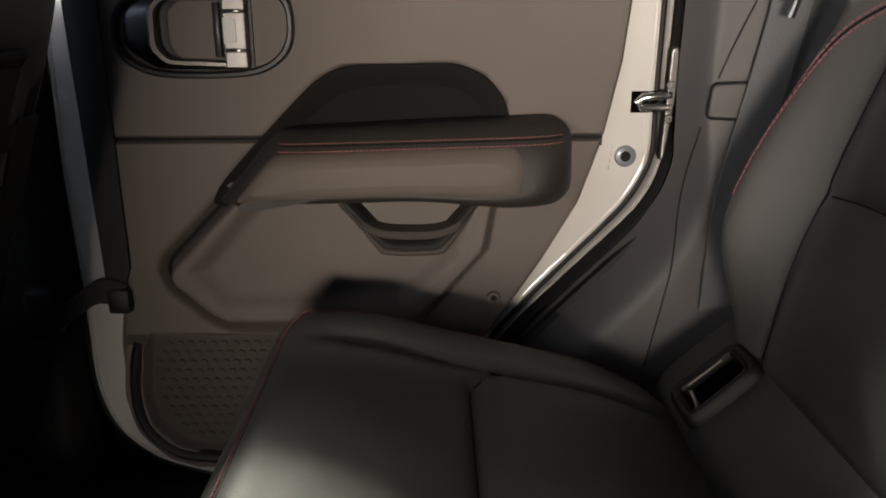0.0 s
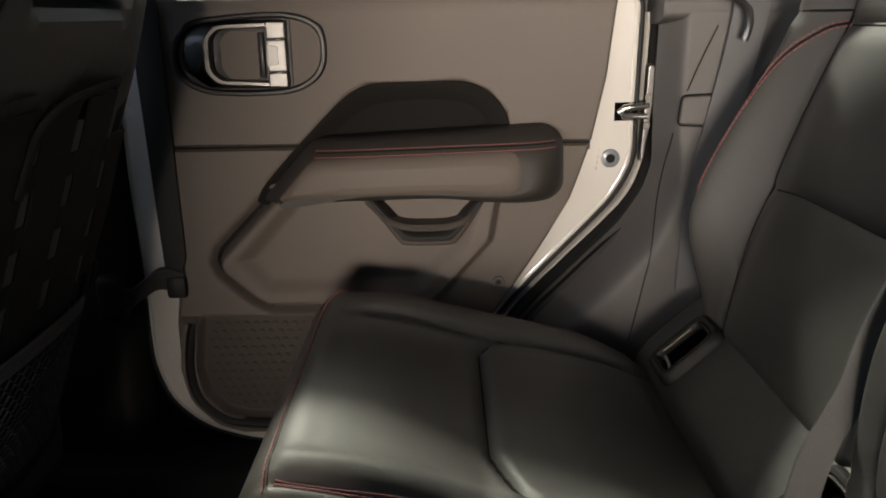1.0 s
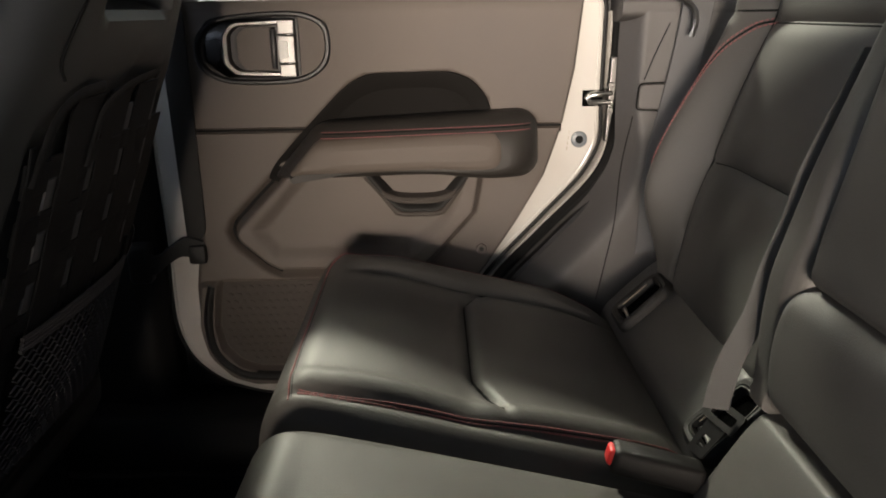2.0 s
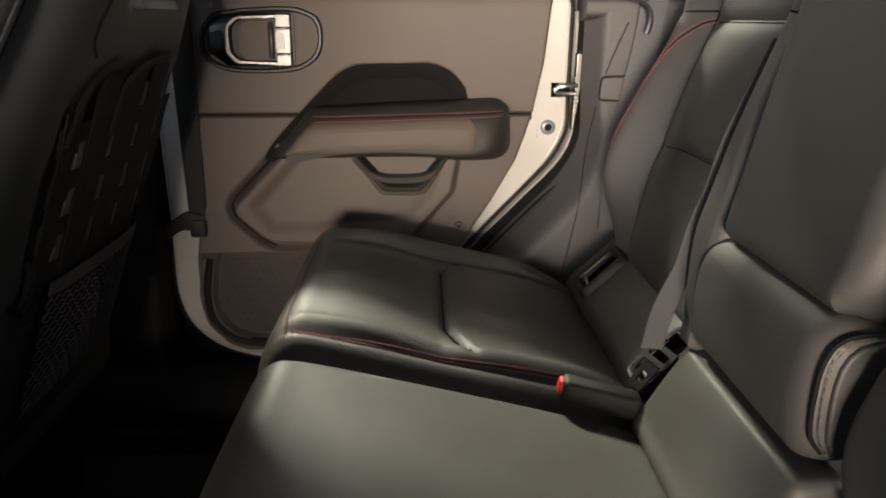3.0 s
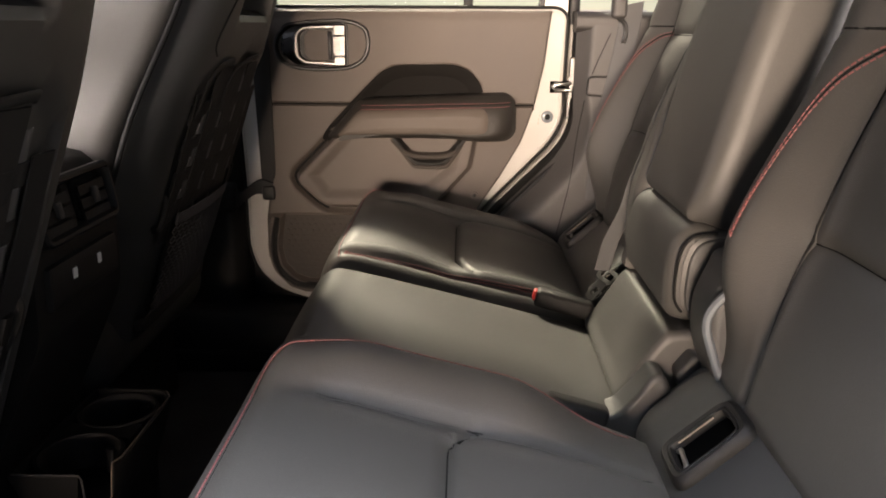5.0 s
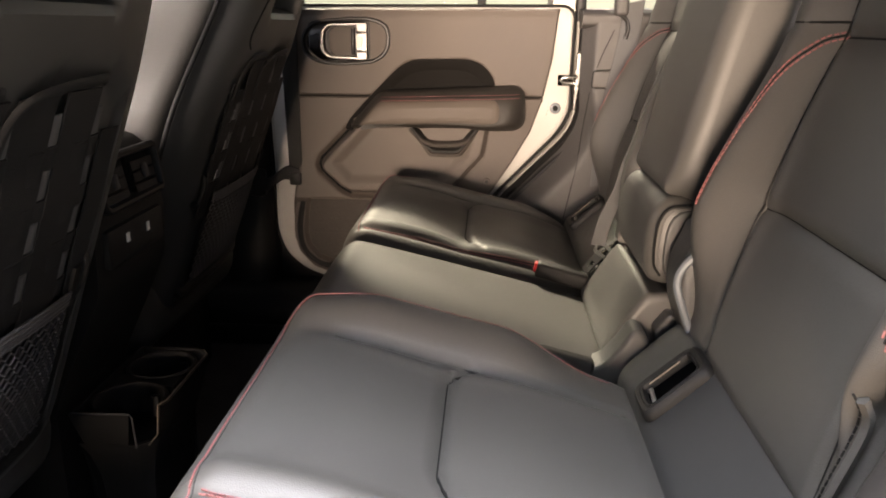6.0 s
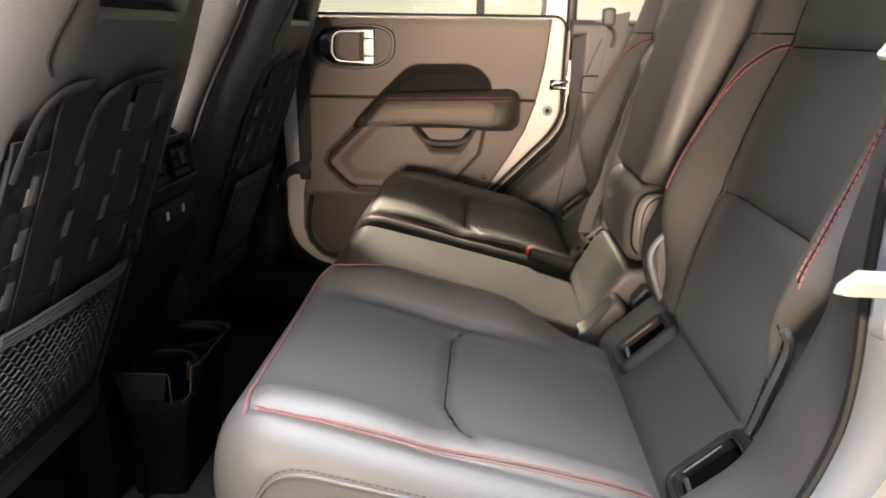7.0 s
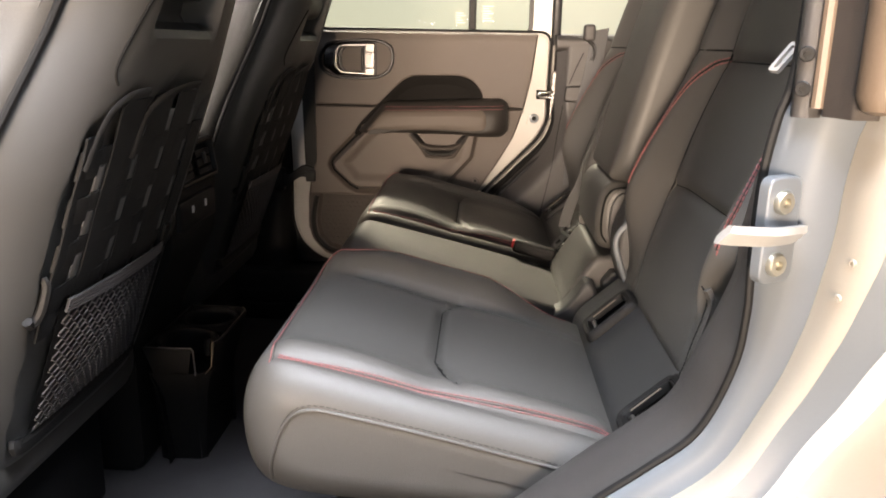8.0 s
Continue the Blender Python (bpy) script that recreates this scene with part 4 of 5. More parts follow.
bolster = part("side_bolster", block(0.285, 0.345, front + [(a + 0.085, b) for a, b in front[::-1]], 0.021), LEATHER, bench, "padded leather bolster beside the armrest")
bm = bmesh.new()
tube(bm, draped(bolster, [(0.2, 0.290 + 0.050 * q / 12, 1.392 + 0.004 * q / 12) for q in range(13)], (1, 0, 0), -0.0006), 0.0014, 6)
part("seam", bm, SEAM, bolster)
# soft gusset between flap and cushion
part("gusset", block(0.016, 0.064, [(0.17, 0.972), (0.235, 0.974), (0.262, 0.996), (0.284, 1.026), (0.302, 1.010), (0.305, 0.95), (0.26, 0.93), (0.19, 0.95)], 0.007), VINYL, bench, "slack vinyl gusset beside the middle flap")
# hinge cover beside the armrest
hp = [(0.348, 1.170), (0.333, 1.150), (0.321, 1.115), (0.322, 1.075), (0.334, 1.040), (0.350, 1.012), (0.41, 1.0), (0.42, 1.17)]
hinge = part("hinge_cover", block(-0.030, 0.044, hp, 0.012), VINYL, bench, "curved grey plastic hinge cover")
bm = bmesh.new()
tube(bm, smooth_path([(0.350, -0.028, 1.156), (0.341, -0.032, 1.146), (0.322, -0.033, 1.125), (0.317, -0.033, 1.104), (0.327, -0.033, 1.072), (0.340, -0.032, 1.036), (0.344, -0.030, 1.012)], 8), 0.0048, 8)
part("cover_edge", bm, SHADE_GREY, hinge, "pale grey edge of the hinge cover")
bm = bmesh.new()
pad(bm, rounded([(0.310, 1.020), (0.328, 1.044), (0.350, 1.035), (0.345, 1.005), (0.318, 0.998)], 0.006), 'y', 0.06, 0.030, 0.004)
part("cover_foot", bm, VINYL, hinge)
# slack fabric cover at the outer foot of the near backrest
path = smooth_path([(0.2, -0.428, 1.160), (0.2, -0.422, 1.12), (0.2, -0.412, 1.075), (0.2, -0.400, 1.035)], 8)
bm = bmesh.new()
strip(bm, draped(lb, path, (1, 0, 0), 0.002), 0.020, 0.008, (0.3, 1, 0))
fc = part("foot_cover", bm, LEATHER, bench, "vinyl cover with dark stitching at the backrest's foot")
bm = bmesh.new()
stitches(bm, [p + Vector((0, 0.001, 0)) for p in draped(lb, path, (1, 0, 0), 0.0065)], 0.007, 0.005, 0.0010)
tagged(part("cover_stitching", bm, SEAM, fc), kind="stuff")

# ---- belts of the bench ----
belt = thing("seat_belt", "dark grey lap belt with steel tongue", "seat belt")
bm = bmesh.new()
strip(bm, smooth_path([(0.278, 0.342, 1.045), (0.289, 0.346, 1.09), (0.3105, 0.348, 1.14), (0.3205, 0.349, 1.18), (0.3345, 0.349, 1.22), (0.351, 0.349, 1.28), (0.389, 0.349, 1.37)], 8), 0.024, 0.002, (0.90, -0.42, 0.05))
part("webbing", bm, BELT, belt)
m = Matrix.Translation((0.288, 0.342, 1.036)) @ Euler((radians(10), radians(-48), radians(14))).to_matrix().to_4x4() @ Matrix.Scale(0.8, 4)
bm = bmesh.new()
ring(bm, rounded([(-0.014, -0.026), (0.014, -0.026), (0.014, 0.026), (-0.014, 0.026)], 0.006), rounded([(-0.006, -0.018), (0.006, -0.018), (0.006, 0.018), (-0.006, 0.018)], 0.003), 'z', -0.003, 0.003)
part("tongue_grip", placed(bm, m), TRIM_DARK, belt)
bm = bmesh.new()
ring(bm, rounded([(-0.056, -0.013), (-0.012, -0.015), (-0.012, 0.015), (-0.056, 0.013)], 0.004), rounded([(-0.046, -0.006), (-0.030, -0.006), (-0.030, 0.006), (-0.046, 0.006)], 0.002), 'z', -0.0012, 0.0012)
part("tongue", placed(bm, m), CHROME, belt, "bright steel tongue")

buck = thing("belt_buckle", "black belt buckle with red release button", "belt buckle")
m = Matrix.Translation((0.212, 0.318, 1.002)) @ Euler((0, radians(14), radians(-5))).to_matrix().to_4x4()
bm = bmesh.new()
box(bm, -0.036, 0.05, -0.014, 0.014, -0.013, 0.013, 0.006, 3)
part("housing", placed(bm, m), TRIM_DARK, buck)
bm = bmesh.new()
box(bm, -0.040, -0.033, -0.009, 0.009, -0.006, 0.010, 0.003, 3)
part("button", placed(bm, m), REDBTN, buck, "red release button")
buck2 = thing("belt_buckle", "black belt buckle sunk between the cushions", "belt buckle")
m = Matrix.Translation((0.196, 0.026, 0.978)) @ Euler((radians(-10), radians(12), radians(-8))).to_matrix().to_4x4()
bm = bmesh.new()
box(bm, -0.034, 0.04, -0.016, 0.016, -0.016, 0.012, 0.007, 3)
part("housing", placed(bm, m), TRIM_DARK, buck2)

# shoulder belt and guide by the closed door's pillar
sb = thing("shoulder_belt", "grey shoulder belt hanging by the pillar", "seat belt")
bm = bmesh.new()
strip(bm, smooth_path([(0.392, 0.812, 1.44), (0.386, 0.818, 1.37), (0.37, 0.822, 1.28), (0.352, 0.824, 1.18), (0.345, 0.82, 1.05)], 8), 0.044, 0.002, (1, -0.1, 0.2))
part("webbing", bm, SHOULDER, sb)
bm = bmesh.new()
box(bm, 0.350, 0.378, 0.782, 0.815, 1.412, 1.452, 0.008, 3)
part("guide", bm, PILLAR, sb)
bm = bmesh.new()
tube(bm, smooth_path([(0.362, 0.790, 1.412), (0.374, 0.786, 1.402), (0.378, 0.786, 1.385), (0.374, 0.788, 1.366)], 6), 0.0040, 8)
part("guide_pin", bm, CHROME, sb, "bright steel guide pin")
sb2 = thing("belt_guide", "steel belt guide bar, its shine painted white", "belt guide")
m = Matrix.Translation((0.377, -0.468, 1.393)) @ Euler((radians(8), radians(-48), radians(20))).to_matrix().to_4x4()
bm = bmesh.new()
ring(bm, rounded([(-0.016, -0.006), (0.018, -0.006), (0.018, 0.006), (-0.016, 0.006)], 0.003), rounded([(-0.012, -0.002), (0.014, -0.002), (0.014, 0.002), (-0.012, 0.002)], 0.001), 'z', -0.002, 0.002)
# white paint in place of the steel's bright reflection
part("bar", placed(bm, m), PAINT, sb2)

# ---- front seats ----


def front_seat(yc, far):
    """yc: the middle of the webbing; far: half the shell's width on the side away from the open door."""
    seat = thing("front_seat", "black leather front seat, webbed plastic back with net pocket", "car seat", "front seats")
    top = 1.56

    def back(s, z):
        """x of the shell's rear face."""
        x0 = -0.346 + 0.37 * (z - 1.157) - 0.035 * (1 - smooth(0.86, 0.92, z))
        x = x0 + 0.006 - 0.072 * abs(s) ** 5
        w = inside(FIELD, s, z)
        return x - 0.010 * smooth(-0.01, 0.02, w) - 0.05 * smooth(1.405, 1.425, z) * (1 - smooth(0.38, 0.46, abs(s + 0.02)))

    def half(z, side=-1):
        if side > 0:
            return far - 0.035 * smooth(1.32, 1.52, z) - 0.02 * (1 - smooth(0.86, 0.96, z))
        return 0.236 - 0.078 * smooth(1.24, 1.47, z) - 0.02 * (1 - smooth(0.86, 0.96, z))

    FIELD = [(-0.64, 0.93), (-0.71, 1.20), (-0.68, 1.31), (-0.43, 1.345), (-0.12, 1.33), (0.0, 1.345), (0.12, 1.36), (0.55, 1.355), (0.76, 1.32), (0.78, 1.20), (0.74, 0.93)]
    FIELD = [(s * 0.245 / far if s > 0 else s, z) for s, z in FIELD]
    loops = []
    n, k = 120, 70
    for i in range(n + 1):
        s = -1 + 2 * i / n
        rear = [Vector((back(s, 0.86 + (top - 0.86) * j / k), yc + s * half(0.86 + (top - 0.86) * j / k, s), 0.86 + (top - 0.86) * j / k)) for j in range(k + 1)]
        front = [Vector((p.x - 0.03, p.y, p.z)) for p in rear]
        loops.append(rear + front[::-1])
    part("shell", loft(bmesh.new(), loops), SHELL, seat, "dark grained plastic back shell")
    # leather round the shell
    loops = []
    for i in range(61):
        a = 2 * math.pi * i / 60
        loops.append(a)
    bm = bmesh.new()
    rows = []
    for j in range(41):
        z = 0.84 + (1.60 - 0.84) * j / 40
        x0 = -0.346 + 0.37 * (z - 1.157)
        e = 0.03 * smooth(1.55, 1.60, z) + 0.03 * (1 - smooth(0.84, 0.88, z))
        row = []
        for a in loops[:-1]:
            c, s = math.cos(a), math.sin(a)
            row.append(Vector((x0 - 0.135 + (0.085 - e) * math.copysign(abs(c) ** 0.36, c), yc + (half(z, s) + 0.020 - e) * math.copysign(abs(s) ** 0.40, s), z)))
        rows.append(row)
    loft(bm, rows)
    lea = part("backrest", bm, LEATHER, seat, "black leather backrest with padded sides")
    for sg in (-1, 1):
        bm = bmesh.new()
        tube(bm, [Vector((-0.346 + 0.37 * (z - 1.157) - 0.060, yc + sg * (half(z, sg) + 0.004), z)) for z in [0.88 + 0.66 * q / 20 for q in range(21)]], 0.004, 8)
        part("shell_edge", bm, RUBBER, lea)
    # seam lines of the shell's upper part
    bm = bmesh.new()
    for sg in (-1,):
        tube(bm, smooth_path([(back(sg * 0.62, 1.352) + 0.0005, yc + sg * 0.62 * half(1.352), 1.352), (back(sg * 0.68, 1.372) + 0.0005, yc + sg * 0.68 * half(1.372), 1.372), (back(sg * 0.64, 1.42) + 0.0005, yc + sg * 0.64 * half(1.42), 1.42), (back(sg * 0.55, 1.46) + 0.0005, yc + sg * 0.55 * half(1.46), 1.46)], 8), 0.0016, 6)
    part("shell_groove", bm, SEAM, seat)
    # webbing: flat uprights, short cross pieces and woven tabs
    cols = [-0.150 + 0.0775 * c for c in range(5)]

    def xs(y, z):
        return back(y / half(z, y), z) + 0.008

    def patch(y0, y1, z0, z1, lift):
        """A small flat piece of webbing with rounded edges."""
        bm = bmesh.new()
        rows = []
        for y in [y0 + (y1 - y0) * q / 4 for q in range(5)]:
            e = 0.0012 if y in (y0, y1) else 0.0
            rows.append([Vector((xs(y, z) + lift - d - e, yc + y, z)) for z, d in ((z0, 0.003), (z0, 0.0008), (z0 + 0.001, 0.0), (z1 - 0.001, 0.0), (z1, 0.0008), (z1, 0.003))])
        return loft(bm, rows)

    for c, y in enumerate(cols):
        bm = bmesh.new()
        topz = 1.335 - 0.035 * (y < -0.1) - 0.045 * (y > 0.12)
        yu = y + 0.012 if c == 0 else y
        pts = [Vector((xs(yu, z) + 0.0006 * math.sin(60 * z + c), yc + yu, z)) for z in [1.075 + (topz - 1.075) * q / 36 for q in range(37)]]
        strip(bm, pts, 0.062 if 0 < c < 4 else 0.038, 0.0022, (0, 1, 0))
        part("upright_strap", bm, STRAP, seat)
        for r in range(4):
            z = 1.117 + 0.050 * r
            if c == 4:
                continue
            if c < 4:
                part("cross_strap", patch(y + 0.028, y + 0.050, z, z + 0.021, 0.0016), STRAP, seat)
            part("woven_tab", patch(y - 0.002, y + 0.0305, z - 0.012, z + 0.018, 0.0018), STRAP, seat)
            if c == 0 and r == 3:
                continue
            # added pale plate that paints the lit shell showing in the gap
            part("bar", patch(y + 0.0312, y + 0.0455, z + 0.0215, z + 0.0495, 0.0012), LIT_SHELL, seat, "pale plate painting the lit shell between straps")
    # raised hoops at the top of the webbing
    for y0, y1 in ((-0.138, -0.05), (-0.04, 0.13)):
        bm = bmesh.new()
        tube(bm, smooth_path([(xs(y0, 1.27) + 0.002, yc + y0 - 0.012, 1.265), (xs(y0, 1.31) + 0.004, yc + y0 + 0.004, 1.315), (xs(y0, 1.335) + 0.003, yc + y0 + 0.03, 1.337), (xs(y1, 1.338), yc + y1 - 0.015, 1.342), (xs(y1, 1.33) - 0.006, yc + y1 + 0.01, 1.338)], 8), 0.006, 8, flat=0.35)
        part("hoop", bm, STRAP, seat)
    # net pocket
    py0, py1, pz0, pz1 = -0.118, 0.146, 0.952, 1.108

    def net_x(y, z):
        return back(y / half(z, y), z) + 0.014 + 0.012 * math.sin(math.pi * (z - pz0) / (pz1 - pz0) * 0.9) * math.sin(math.pi * (y - py0) / (py1 - py0))

    bm = bmesh.new()
    nr, nc = 19, 34
    for r in range(nr + 1):
        pts = []
        for q in range(nc + 1):
            y = py0 + (py1 - py0) * q / nc
            z = pz0 + (pz1 - 0.010 - pz0) * (r + (0.34 if (q + r) % 2 else -0.34)) / nr
            z = max(pz0 - 0.002, z)
            pts.append(Vector((net_x(y, z), yc + y, z)))
        tube(bm, pts, 0.0015, 5, flat=0.6)
    back_bm = bmesh.new()
    loft(back_bm, [[Vector((net_x(y, z) - 0.006, yc + y, z)) for y in [py0 + (py1 - py0) * w / 20 for w in range(21)]] for z in [pz0 - 0.004 + (pz1 - pz0) * w / 14 for w in range(15)]], closed_loop=False)
    part("pocket_back", back_bm, RUBBER, seat)
    tagged(part("net", bm, NET, seat, "grey elastic net pocket"), kind="stuff")
    bm = bmesh.new()
    for q in range(4):
        tube(bm, [Vector((net_x(y, pz1 - 0.008 + 0.004 * q) + 0.001, yc + y, pz1 - 0.008 + 0.0042 * q)) for y in [py0 + (py1 - py0) * w / 30 for w in range(31)]], 0.0023, 6)
    part("net_hem", bm, NET, seat)
    bm = bmesh.new()
    frame_path = [(py1 + 0.012, 1.14), (py1 + 0.014, 1.02), (py1 + 0.008, 0.962), (py1 - 0.02, 0.940), (py0, 0.934), (py0 - 0.02, 0.945)]
    tube(bm, smooth_path([Vector((back(y / half(z, y), z) + 0.008, yc + y, z)) for y, z in frame_path], 8), 0.009, 8, flat=0.7)
    part("pocket_rim", bm, TRIM_DARK, seat)
    # hooks
    for y in (-0.160, 0.174):
        bm = bmesh.new()
        tube(bm, smooth_path([Vector((back(y / half(z, y), z) + o, yc + y + dy, z)) for z, o, dy in ((1.150, 0.004, 0.004), (1.14, 0.011, 0.003), (1.12, 0.012, 0.0), (1.107, 0.010, -0.003), (1.101, 0.006, -0.009), (1.107, 0.005, -0.015))], 6), 0.0058, 8)
        part("hook", bm, TRIM_DARK, seat, "black plastic hook on the shell")
    bm = bmesh.new()
    box(bm, -1.0, -0.44, yc - 0.255, yc + 0.255, 0.84, 1.02, 0.06, 5)
    part("cushion", bm, LEATHER, seat, "black leather cushion")
    bm = bmesh.new()
    box(bm, -0.92, -0.50, yc - 0.20, yc + 0.20, FLOOR, 0.85, 0.01)
    part("seat_base", bm, RUBBER, seat)
    bm = bmesh.new()
    pad(bm, rounded([(yc - 0.125, 1.445), (yc + 0.125, 1.445), (yc + 0.115, 1.68), (yc - 0.115, 1.68)], 0.03), 'x', -0.34, -0.235, 0.03)
    part("headrest", bm, LEATHER, seat)
    return seat


front_seat(-0.28, 0.300)
pas = front_seat(0.497, 0.250)
pas.location.x = -0.018        # the other seat stands a little further forward
# ends of the seat rails; white paint on their bolts paints the glints
for x, y in ((-0.628, 0.800), (-0.572, 0.748), (-0.614, -0.012), (-0.558, -0.060)):
    rail = thing("seat_rail", "dark seat rail end with a painted glint", "seat rail", "seat rails")
    bm = bmesh.new()
    box(bm, x - 0.06, x - 0.002, y - 0.012, y + 0.012, FLOOR, 0.702, 0.005)
    part("rail", bm, RUBBER, rail)
    bm = bmesh.new()
    screw(bm, (x, y, 0.694), 0.005, (1, -0.6, 0.5), 0.006)
    part("bolt", bm, PAINT, rail, "bolt head painted white as a glint")

# ---- centre console ----
CON_Y = 0.10
con = thing("centre_console", "black plastic centre console with rear cup holders and vents", "console")
bm = bmesh.new()
prism(bm, rounded([(-1.25, FLOOR), (-1.25, 1.22), (-0.47, 1.25), (-0.405, 1.235), (-0.388, 1.15), (-0.392, 1.06), (-0.44, 0.96), (-0.47, 0.90), (-0.47, FLOOR)], 0.02), 'y', -0.005, 0.205, 0.008)
part("console_body", bm, HOLDER, con)
bm = bmesh.new()
m = Matrix.Translation((-0.388, CON_Y, 1.194)) @ Matrix.Rotation(radians(80), 4, 'Y')
loft(bm, [[Vector((p[0], p[1], h)) for p in offset_loop(rounded([(-0.038, -0.095), (0.034, -0.090), (0.034, 0.090), (-0.038, 0.095)], 0.014), d)] for d, h in ((0, -0.004), (0, 0.006), (0.003, 0.009), (0.007, 0.009), (0.010, 0.004), (0.011, -0.012))], cap=False)
vf = part("vent_frame", placed(bm, m), GLOSS, con, "gloss black frame of the rear air vents")
for k in (-1, 1):
    bm = bmesh.new()
    pad(bm, rounded([(-0.028, k * 0.045 - 0.034), (0.024, k * 0.045 - 0.034), (0.024, k * 0.045 + 0.034), (-0.028, k * 0.045 + 0.034)], 0.008), 'z', -0.012, -0.004, 0.002)
    part("vent_back", placed(bm, m), SEAM, vf)
    for q in range(3):
        bm = bmesh.new()
        box(bm, -0.018 + 0.016 * q, -0.006 + 0.016 * q, k * 0.045 - 0.033, k * 0.045 + 0.033, 0.0, 0.0025)
        part("slat", placed(bm, m), TRIM_DARK, vf, smooth=False)
    bm = bmesh.new()
    box(bm, -0.012, 0.008, k * 0.045 - 0.006, k * 0.045 + 0.006, 0.001, 0.008, 0.003)
    part("vent_tab", placed(bm, m), PILLAR, vf)
bm = bmesh.new()
box(bm, -0.400, -0.381, CON_Y - 0.085, CON_Y + 0.085, 1.088, 1.140, 0.006)
sw = part("switch_panel", bm, TRIM_DARK, con)
LAMP = material("white_mark", (0.8, 0.8, 0.78), 0.5)
for y in (CON_Y + 0.029, CON_Y - 0.033):
    bm = bmesh.new()
    box(bm, -0.382, -0.3795, y - 0.004, y + 0.004, 1.114, 1.126)
    part("switch_mark", bm, LAMP, sw, "small white mark", smooth=False)
# cup holder
CZ = 0.889
hold = thing("cup_holder", "dark plastic double cup holder on the console's rear", "cup holder")
outline = rounded([(-0.47, 0.007), (-0.372, 0.007), (-0.342, 0.036), (-0.342, 0.212), (-0.358, 0.238), (-0.47, 0.238)], 0.012)
bm = bmesh.new()
loft(bm, [[Vector((p[0], p[1], h)) for p in offset_loop(outline, d)] for h, d in ((FLOOR, 0.036), (0.78, 0.028), (0.815, 0.020), (CZ - 0.052, 0.0115))])
part("holder_body", bm, HOLDER, hold)
# wall round the cups, left open at one corner
wall = [(-0.378, 0.007), (-0.462, 0.007), (-0.462, 0.238), (-0.366, 0.238), (-0.352, 0.230), (-0.342, 0.214), (-0.342, 0.052), (-0.348, 0.038)]
wall = [Vector((p[0], p[1], 0)) for p in smooth_path([Vector((a, b, 0)) for a, b in wall], 1)]
bm = bmesh.new()
loft(bm, [[Vector((p.x + 0.012 * (1 if p.x < -0.41 else -1), p.y + 0.012 * (1 if p.y < 0.12 else -1), CZ - 0.056)), Vector((p.x, p.y, CZ - 0.002)), Vector((p.x + 0.0015 * (1 if p.x < -0.41 else -1), p.y + 0.0015 * (1 if p.y < 0.12 else -1), CZ)), Vector((p.x + 0.005 * (1 if p.x < -0.41 else -1), p.y + 0.005 * (1 if p.y < 0.12 else -1), CZ)), Vector((p.x + 0.0065 * (1 if p.x < -0.41 else -1), p.y + 0.0065 * (1 if p.y < 0.12 else -1), CZ - 0.012)), Vector((p.x + 0.016 * (1 if p.x < -0.41 else -1), p.y + 0.016 * (1 if p.y < 0.12 else -1), CZ - 0.056))] for p in wall])
part("holder_wall", bm, HOLDER, hold)
bm = bmesh.new()
tube(bm, [Vector((p.x - 0.003, p.y, CZ + 0.0005)) for p in wall[4:]] + [Vector((-0.351, 0.034, CZ - 0.012)), Vector((-0.350, 0.026, CZ - 0.038)), Vector((-0.358, 0.014, CZ - 0.048))], 0.0009, 6)
part("edge_line", bm, PALE_EDGE, hold, "pale line along the edge of the rim")
bm = bmesh.new()
tube(bm, [Vector((-0.458, 0.009, CZ)), Vector((-0.378, 0.009, CZ)), Vector((-0.375, 0.009, CZ - 0.006)), Vector((-0.373, 0.009, CZ - 0.05))], 0.0013, 6)
part("edge_line", bm, PILLAR, hold)
n = 40
for cx, cy, gap in ((-0.404, 0.066, True), (-0.404, 0.180, False)):
    ks = [q for q in range(n + 1)]
    if gap:
        ks = [q for q in range(-1, 33)]
    bm = bmesh.new()
    ring_rows = [[Vector((cx + r * math.cos(2 * math.pi * q / n), cy + r * math.sin(2 * math.pi * q / n), z)) for q in ks] for r, z in ((0.053, CZ - 0.006), (0.051, CZ - 0.003), (0.048, CZ - 0.003), (0.046, CZ - 0.006), (0.043, CZ - 0.050))]
    loft(bm, ring_rows, closed_loop=False)
    cup = part("cup_ring", bm, HOLDER, hold)
    bm = bmesh.new()
    loft(bm, [[Vector((cx + r * math.cos(2 * math.pi * q / n), cy + r * math.sin(2 * math.pi * q / n), z)) for q in range(n)] for r, z in ((0.050, CZ - 0.0505), (0.0, CZ - 0.0505))], cap=False)
    bmesh.ops.remove_doubles(bm, verts=bm.verts, dist=1e-5)
    part("cup_floor", bm, SEAM, cup)
    bm = bmesh.new()
    box(bm, cx + 0.016, cx + 0.028, cy + 0.028, cy + 0.038, CZ - 0.050, CZ - 0.016, 0.003)
    part("cup_tab", bm, GLOSS, cup)
bm = bmesh.new()
prism(bm, [(-0.404 + u * 0.008 * q, 0.123 + u * (0.010 + 0.012 * (abs(q) / 6.4) ** 2)) for u in (-1, 1) for q in range(-6, 7)], 'z', CZ - 0.012, CZ - 0.0045)
part("divider", bm, HOLDER, hold)

# ---- open door's frame, rear edge ----
jamb = thing("door_frame", "white painted open door frame with dark seal and lining", "door frame", kind="structure")
FLANGE_EDGE = smooth_path([(0.364, 0, 1.95), (0.356, 0, 1.60), (0.352, 0, 1.40), (0.342, 0, 1.345), (0.336, 0, 1.30), (0.335, 0, 1.24), (0.337, 0, 1.18), (0.331, 0, 1.128), (0.306, 0, 1.066), (0.262, 0, 1.026), (0.215, 0, 0.988), (0.12, 0, 0.90), (0.07, 0, 0.80), (0.05, 0, 0.70)], 8)
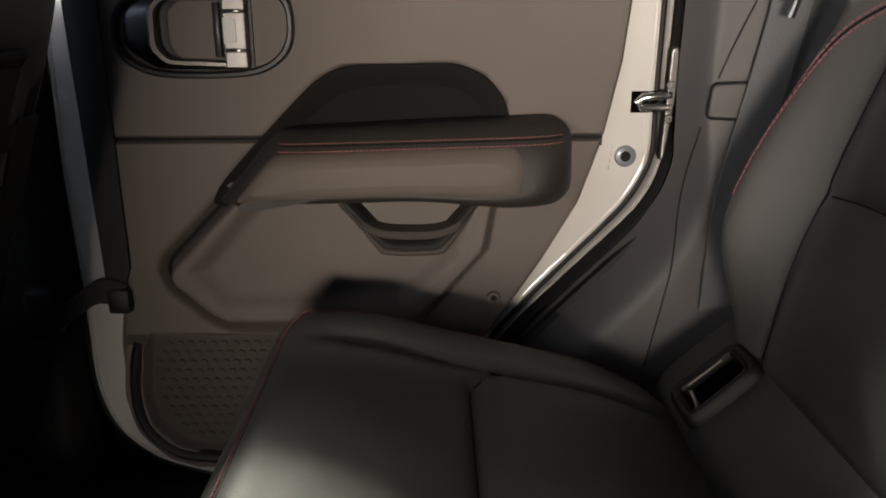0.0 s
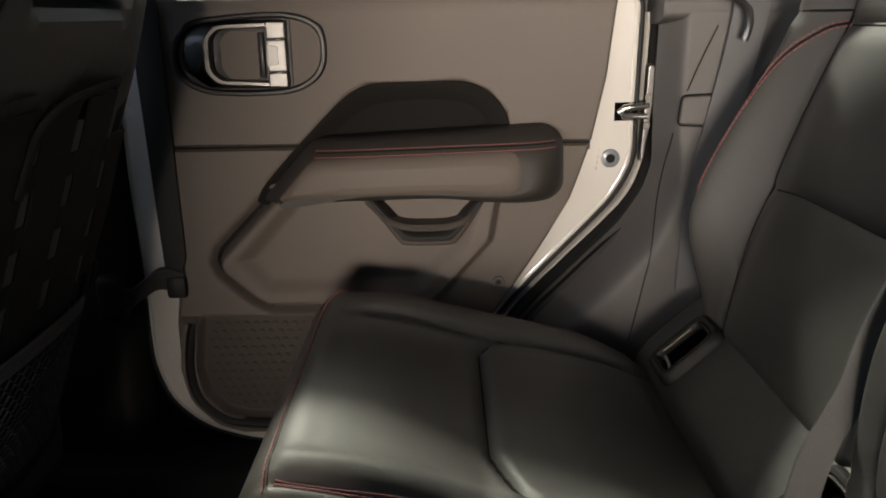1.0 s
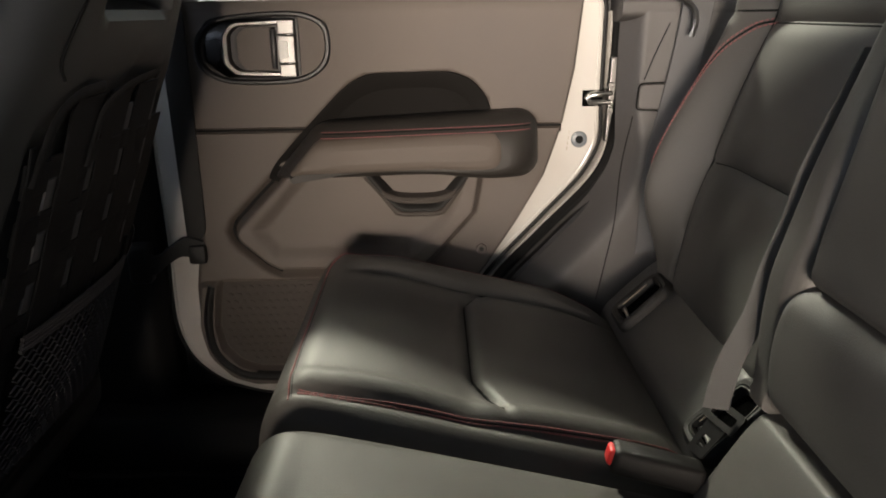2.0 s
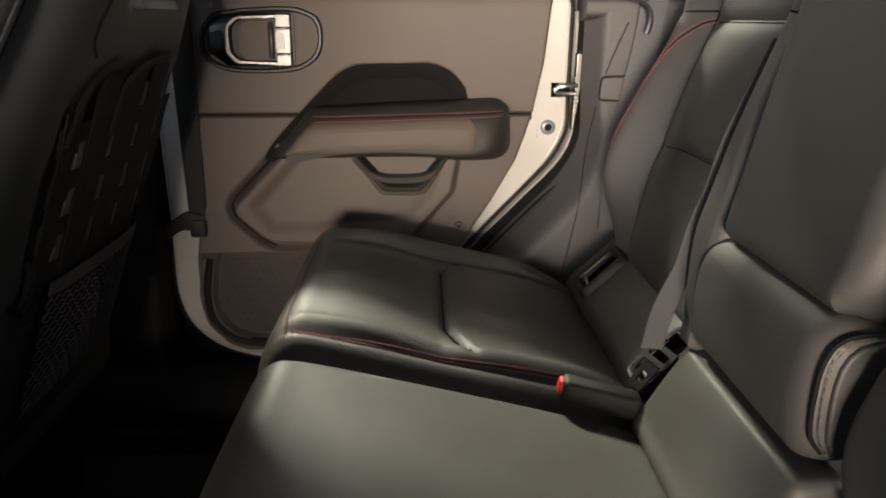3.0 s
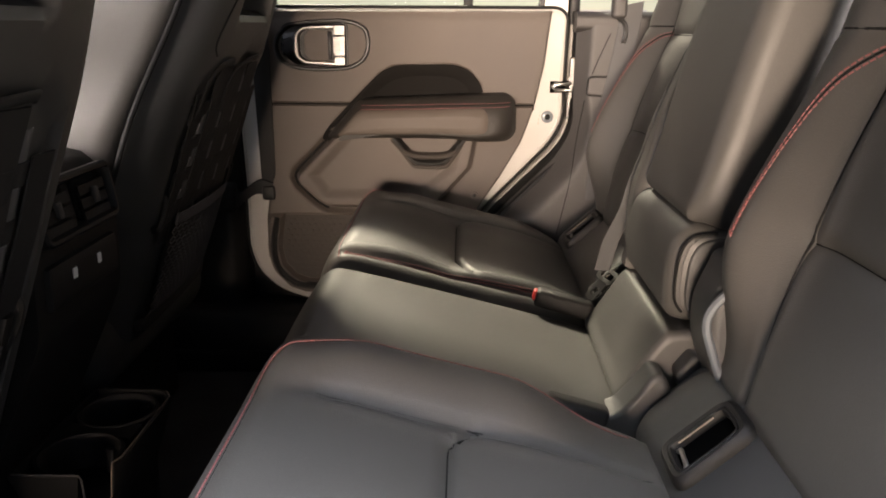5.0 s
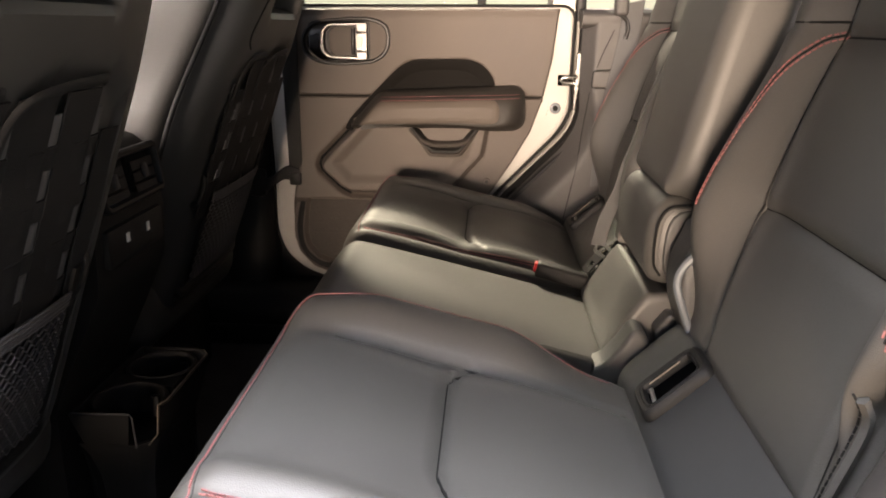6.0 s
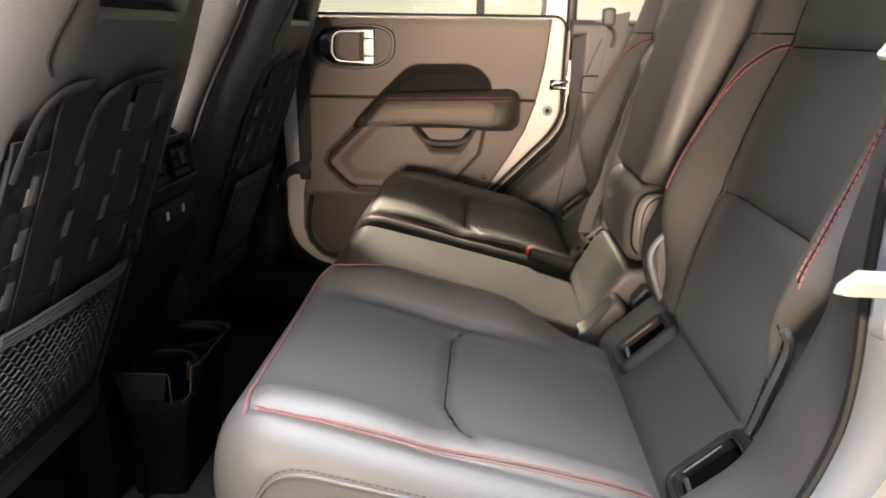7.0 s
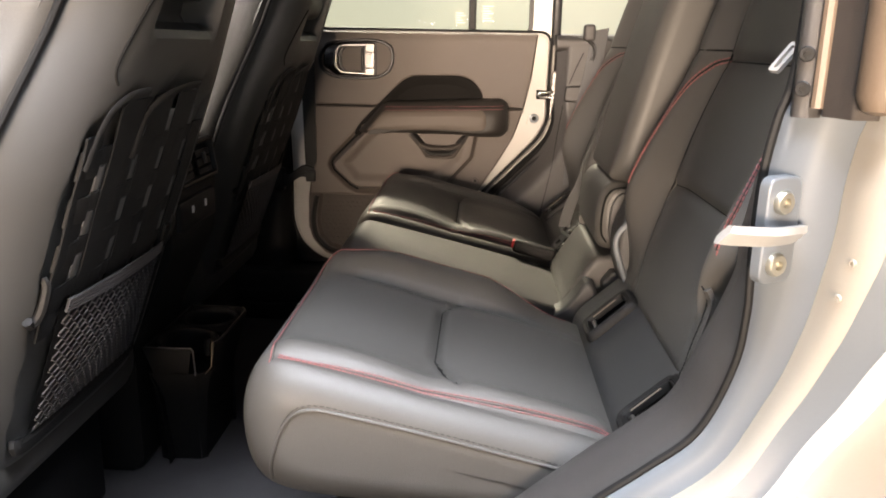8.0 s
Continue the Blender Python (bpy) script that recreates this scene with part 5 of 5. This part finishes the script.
LINE = [(0.052, 1.95), (0.045, 1.40), (0.032, 1.30), (0.022, 1.24), (0.019, 1.20), (0.004, 1.15), (-0.002, 1.12), (0.0, 1.03), (0.0, 0.5)]
BACK_EDGE = [Vector((p.x + at_height(LINE, p.z), 0, p.z)) for p in FLANGE_EDGE]
part("inner_lining", rim(BACK_EDGE, [(0.12, -0.446), (0.03, -0.455), (0.006, -0.464), (-0.004, -0.480), (-0.006, -0.50), (-0.004, -0.53), (-0.001, -0.556), (0.002, -0.562)]), PILLAR, jamb, "dark grey plastic lining of the pillar")


def flange_width(z):
    """The flange is broad beside the striker and narrows below it."""
    return 0.50 + 0.45 * smooth(1.08, 1.28, z)


# one white flange; its grey, cream and white bands paint light and shade
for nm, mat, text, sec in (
        ("painted_flange", SHADE_GREY, "white steel edge of the opening, greyed for shade", [(0.003, -0.560), (0.006, -0.572), (0.014, -0.582), (0.030, -0.590), (0.044, -0.597), (0.052, -0.604)]),
        ("step", WARM_WHITE, "step of the white flange, tinted for warm light", [(0.0521, -0.6042), (0.055, -0.618), (0.058, -0.634), (0.063, -0.642), (0.068, -0.647), (0.073, -0.650)]),
        ("channel", SHADE_GREY, "", [(0.0731, -0.6502), (0.080, -0.653), (0.090, -0.656), (0.102, -0.660), (0.112, -0.667)]),
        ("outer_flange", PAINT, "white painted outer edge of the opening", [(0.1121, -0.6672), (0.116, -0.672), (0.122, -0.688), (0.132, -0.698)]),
        ("side_skin", WARM_WHITE, "white car side, tinted for warm light", [(0.1321, -0.6982), (0.138, -0.703), (0.155, -0.708), (0.18, -0.710), (0.6, -0.712)])):
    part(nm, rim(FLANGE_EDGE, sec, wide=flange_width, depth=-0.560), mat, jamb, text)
bm = bmesh.new()
tube(bm, [Vector((p.x + 0.001, -0.562, p.z)) for p in FLANGE_EDGE], 0.0040, 8)
part("seal", bm, RUBBER, jamb, "black rubber edge seal")
for z in (1.245, 1.215):
    bm = bmesh.new()
    w = flange_width(z)
    screw(bm, (0.3355 + 0.058 * w, -0.560 - 0.074 * w, z), 0.0035, (-0.9, -0.4, 0), 0.002)
    part("stud", bm, WARM_WHITE, jamb)
# upper part: layered seal carrier
bm = bmesh.new()
prism(bm, rounded([(0.353, -0.558), (0.345, -0.584), (0.352, -0.590), (0.362, -0.588), (0.385, -0.575), (0.385, -0.558)], 0.004), 'z', 1.350, 1.93)
part("upper_seal", bm, PILLAR, jamb, "grey plastic seal carrier")
bm = bmesh.new()
tube(bm, [(0.3605, -0.593, 1.358), (0.3600, -0.594, 1.45), (0.359, -0.594, 1.92)], 0.0052, 8)
part("seal_lip", bm, TAN, jamb, "rubber lip in the same painted tan")
bm = bmesh.new()
prism(bm, rounded([(0.362, -0.596), (0.368, -0.612), (0.372, -0.628), (0.392, -0.628), (0.392, -0.59)], 0.003), 'z', 1.352, 1.93)
part("seal_channel", bm, POCKET_MAT, jamb, "dark channel of the seal")
bm = bmesh.new()
loft(bm, [[Vector((0.383 + k * 0.015 * math.cos(a), -0.640 + k * 0.019 * math.sin(a), z)) for a in [2 * math.pi * q / 20 for q in range(20)]] for k, z in ((0.3, 1.357), (0.75, 1.360), (1.0, 1.370), (1.0, 1.50), (1.0, 1.92))])
part("seal_bulb", bm, TAN, jamb, "door seal bulb, tan from a painted warm reflection")
for x, z in ((0.349, 1.398), (0.349, 1.372)):
    bm = bmesh.new()
    screw(bm, (x, -0.5895, z), 0.006, (-0.5, -0.85, 0), 0.002)
    part("clip", bm, TRIM_DARK, jamb)

lst = thing("door_striker", "white painted door striker with brass-coloured bolts", "door striker")
m = Matrix.Translation((0.338, -0.6005, 1.262)) @ Euler((0, 0, radians(28))).to_matrix().to_4x4()
bm = bmesh.new()
pad(bm, rounded([(-0.016, -0.042), (0.020, -0.042), (0.020, 0.044), (-0.016, 0.044)], 0.010), 'y', 0.006, -0.004, 0.002)
part("plate", placed(bm, m), SHADE_GREY, lst)
bm = bmesh.new()
strip(bm, smooth_path([(0.018, -0.006, -0.002), (0.002, -0.014, 0.0), (-0.030, -0.022, 0.003), (-0.062, -0.018, 0.006), (-0.070, -0.015, 0.007)], 6), 0.022, 0.008, (0.1, -0.55, 0.6))
part("hook", placed(bm, m), HOOK_PAINT, lst, "white painted striker hook")
for z in (0.024, -0.026):
    bm = bmesh.new()
    screw(bm, (-0.001, -0.004, z), 0.0095, (0, -1, 0), 0.005)
    part("bolt", placed(bm, m), BRASS, lst, "brass-coloured bolt")
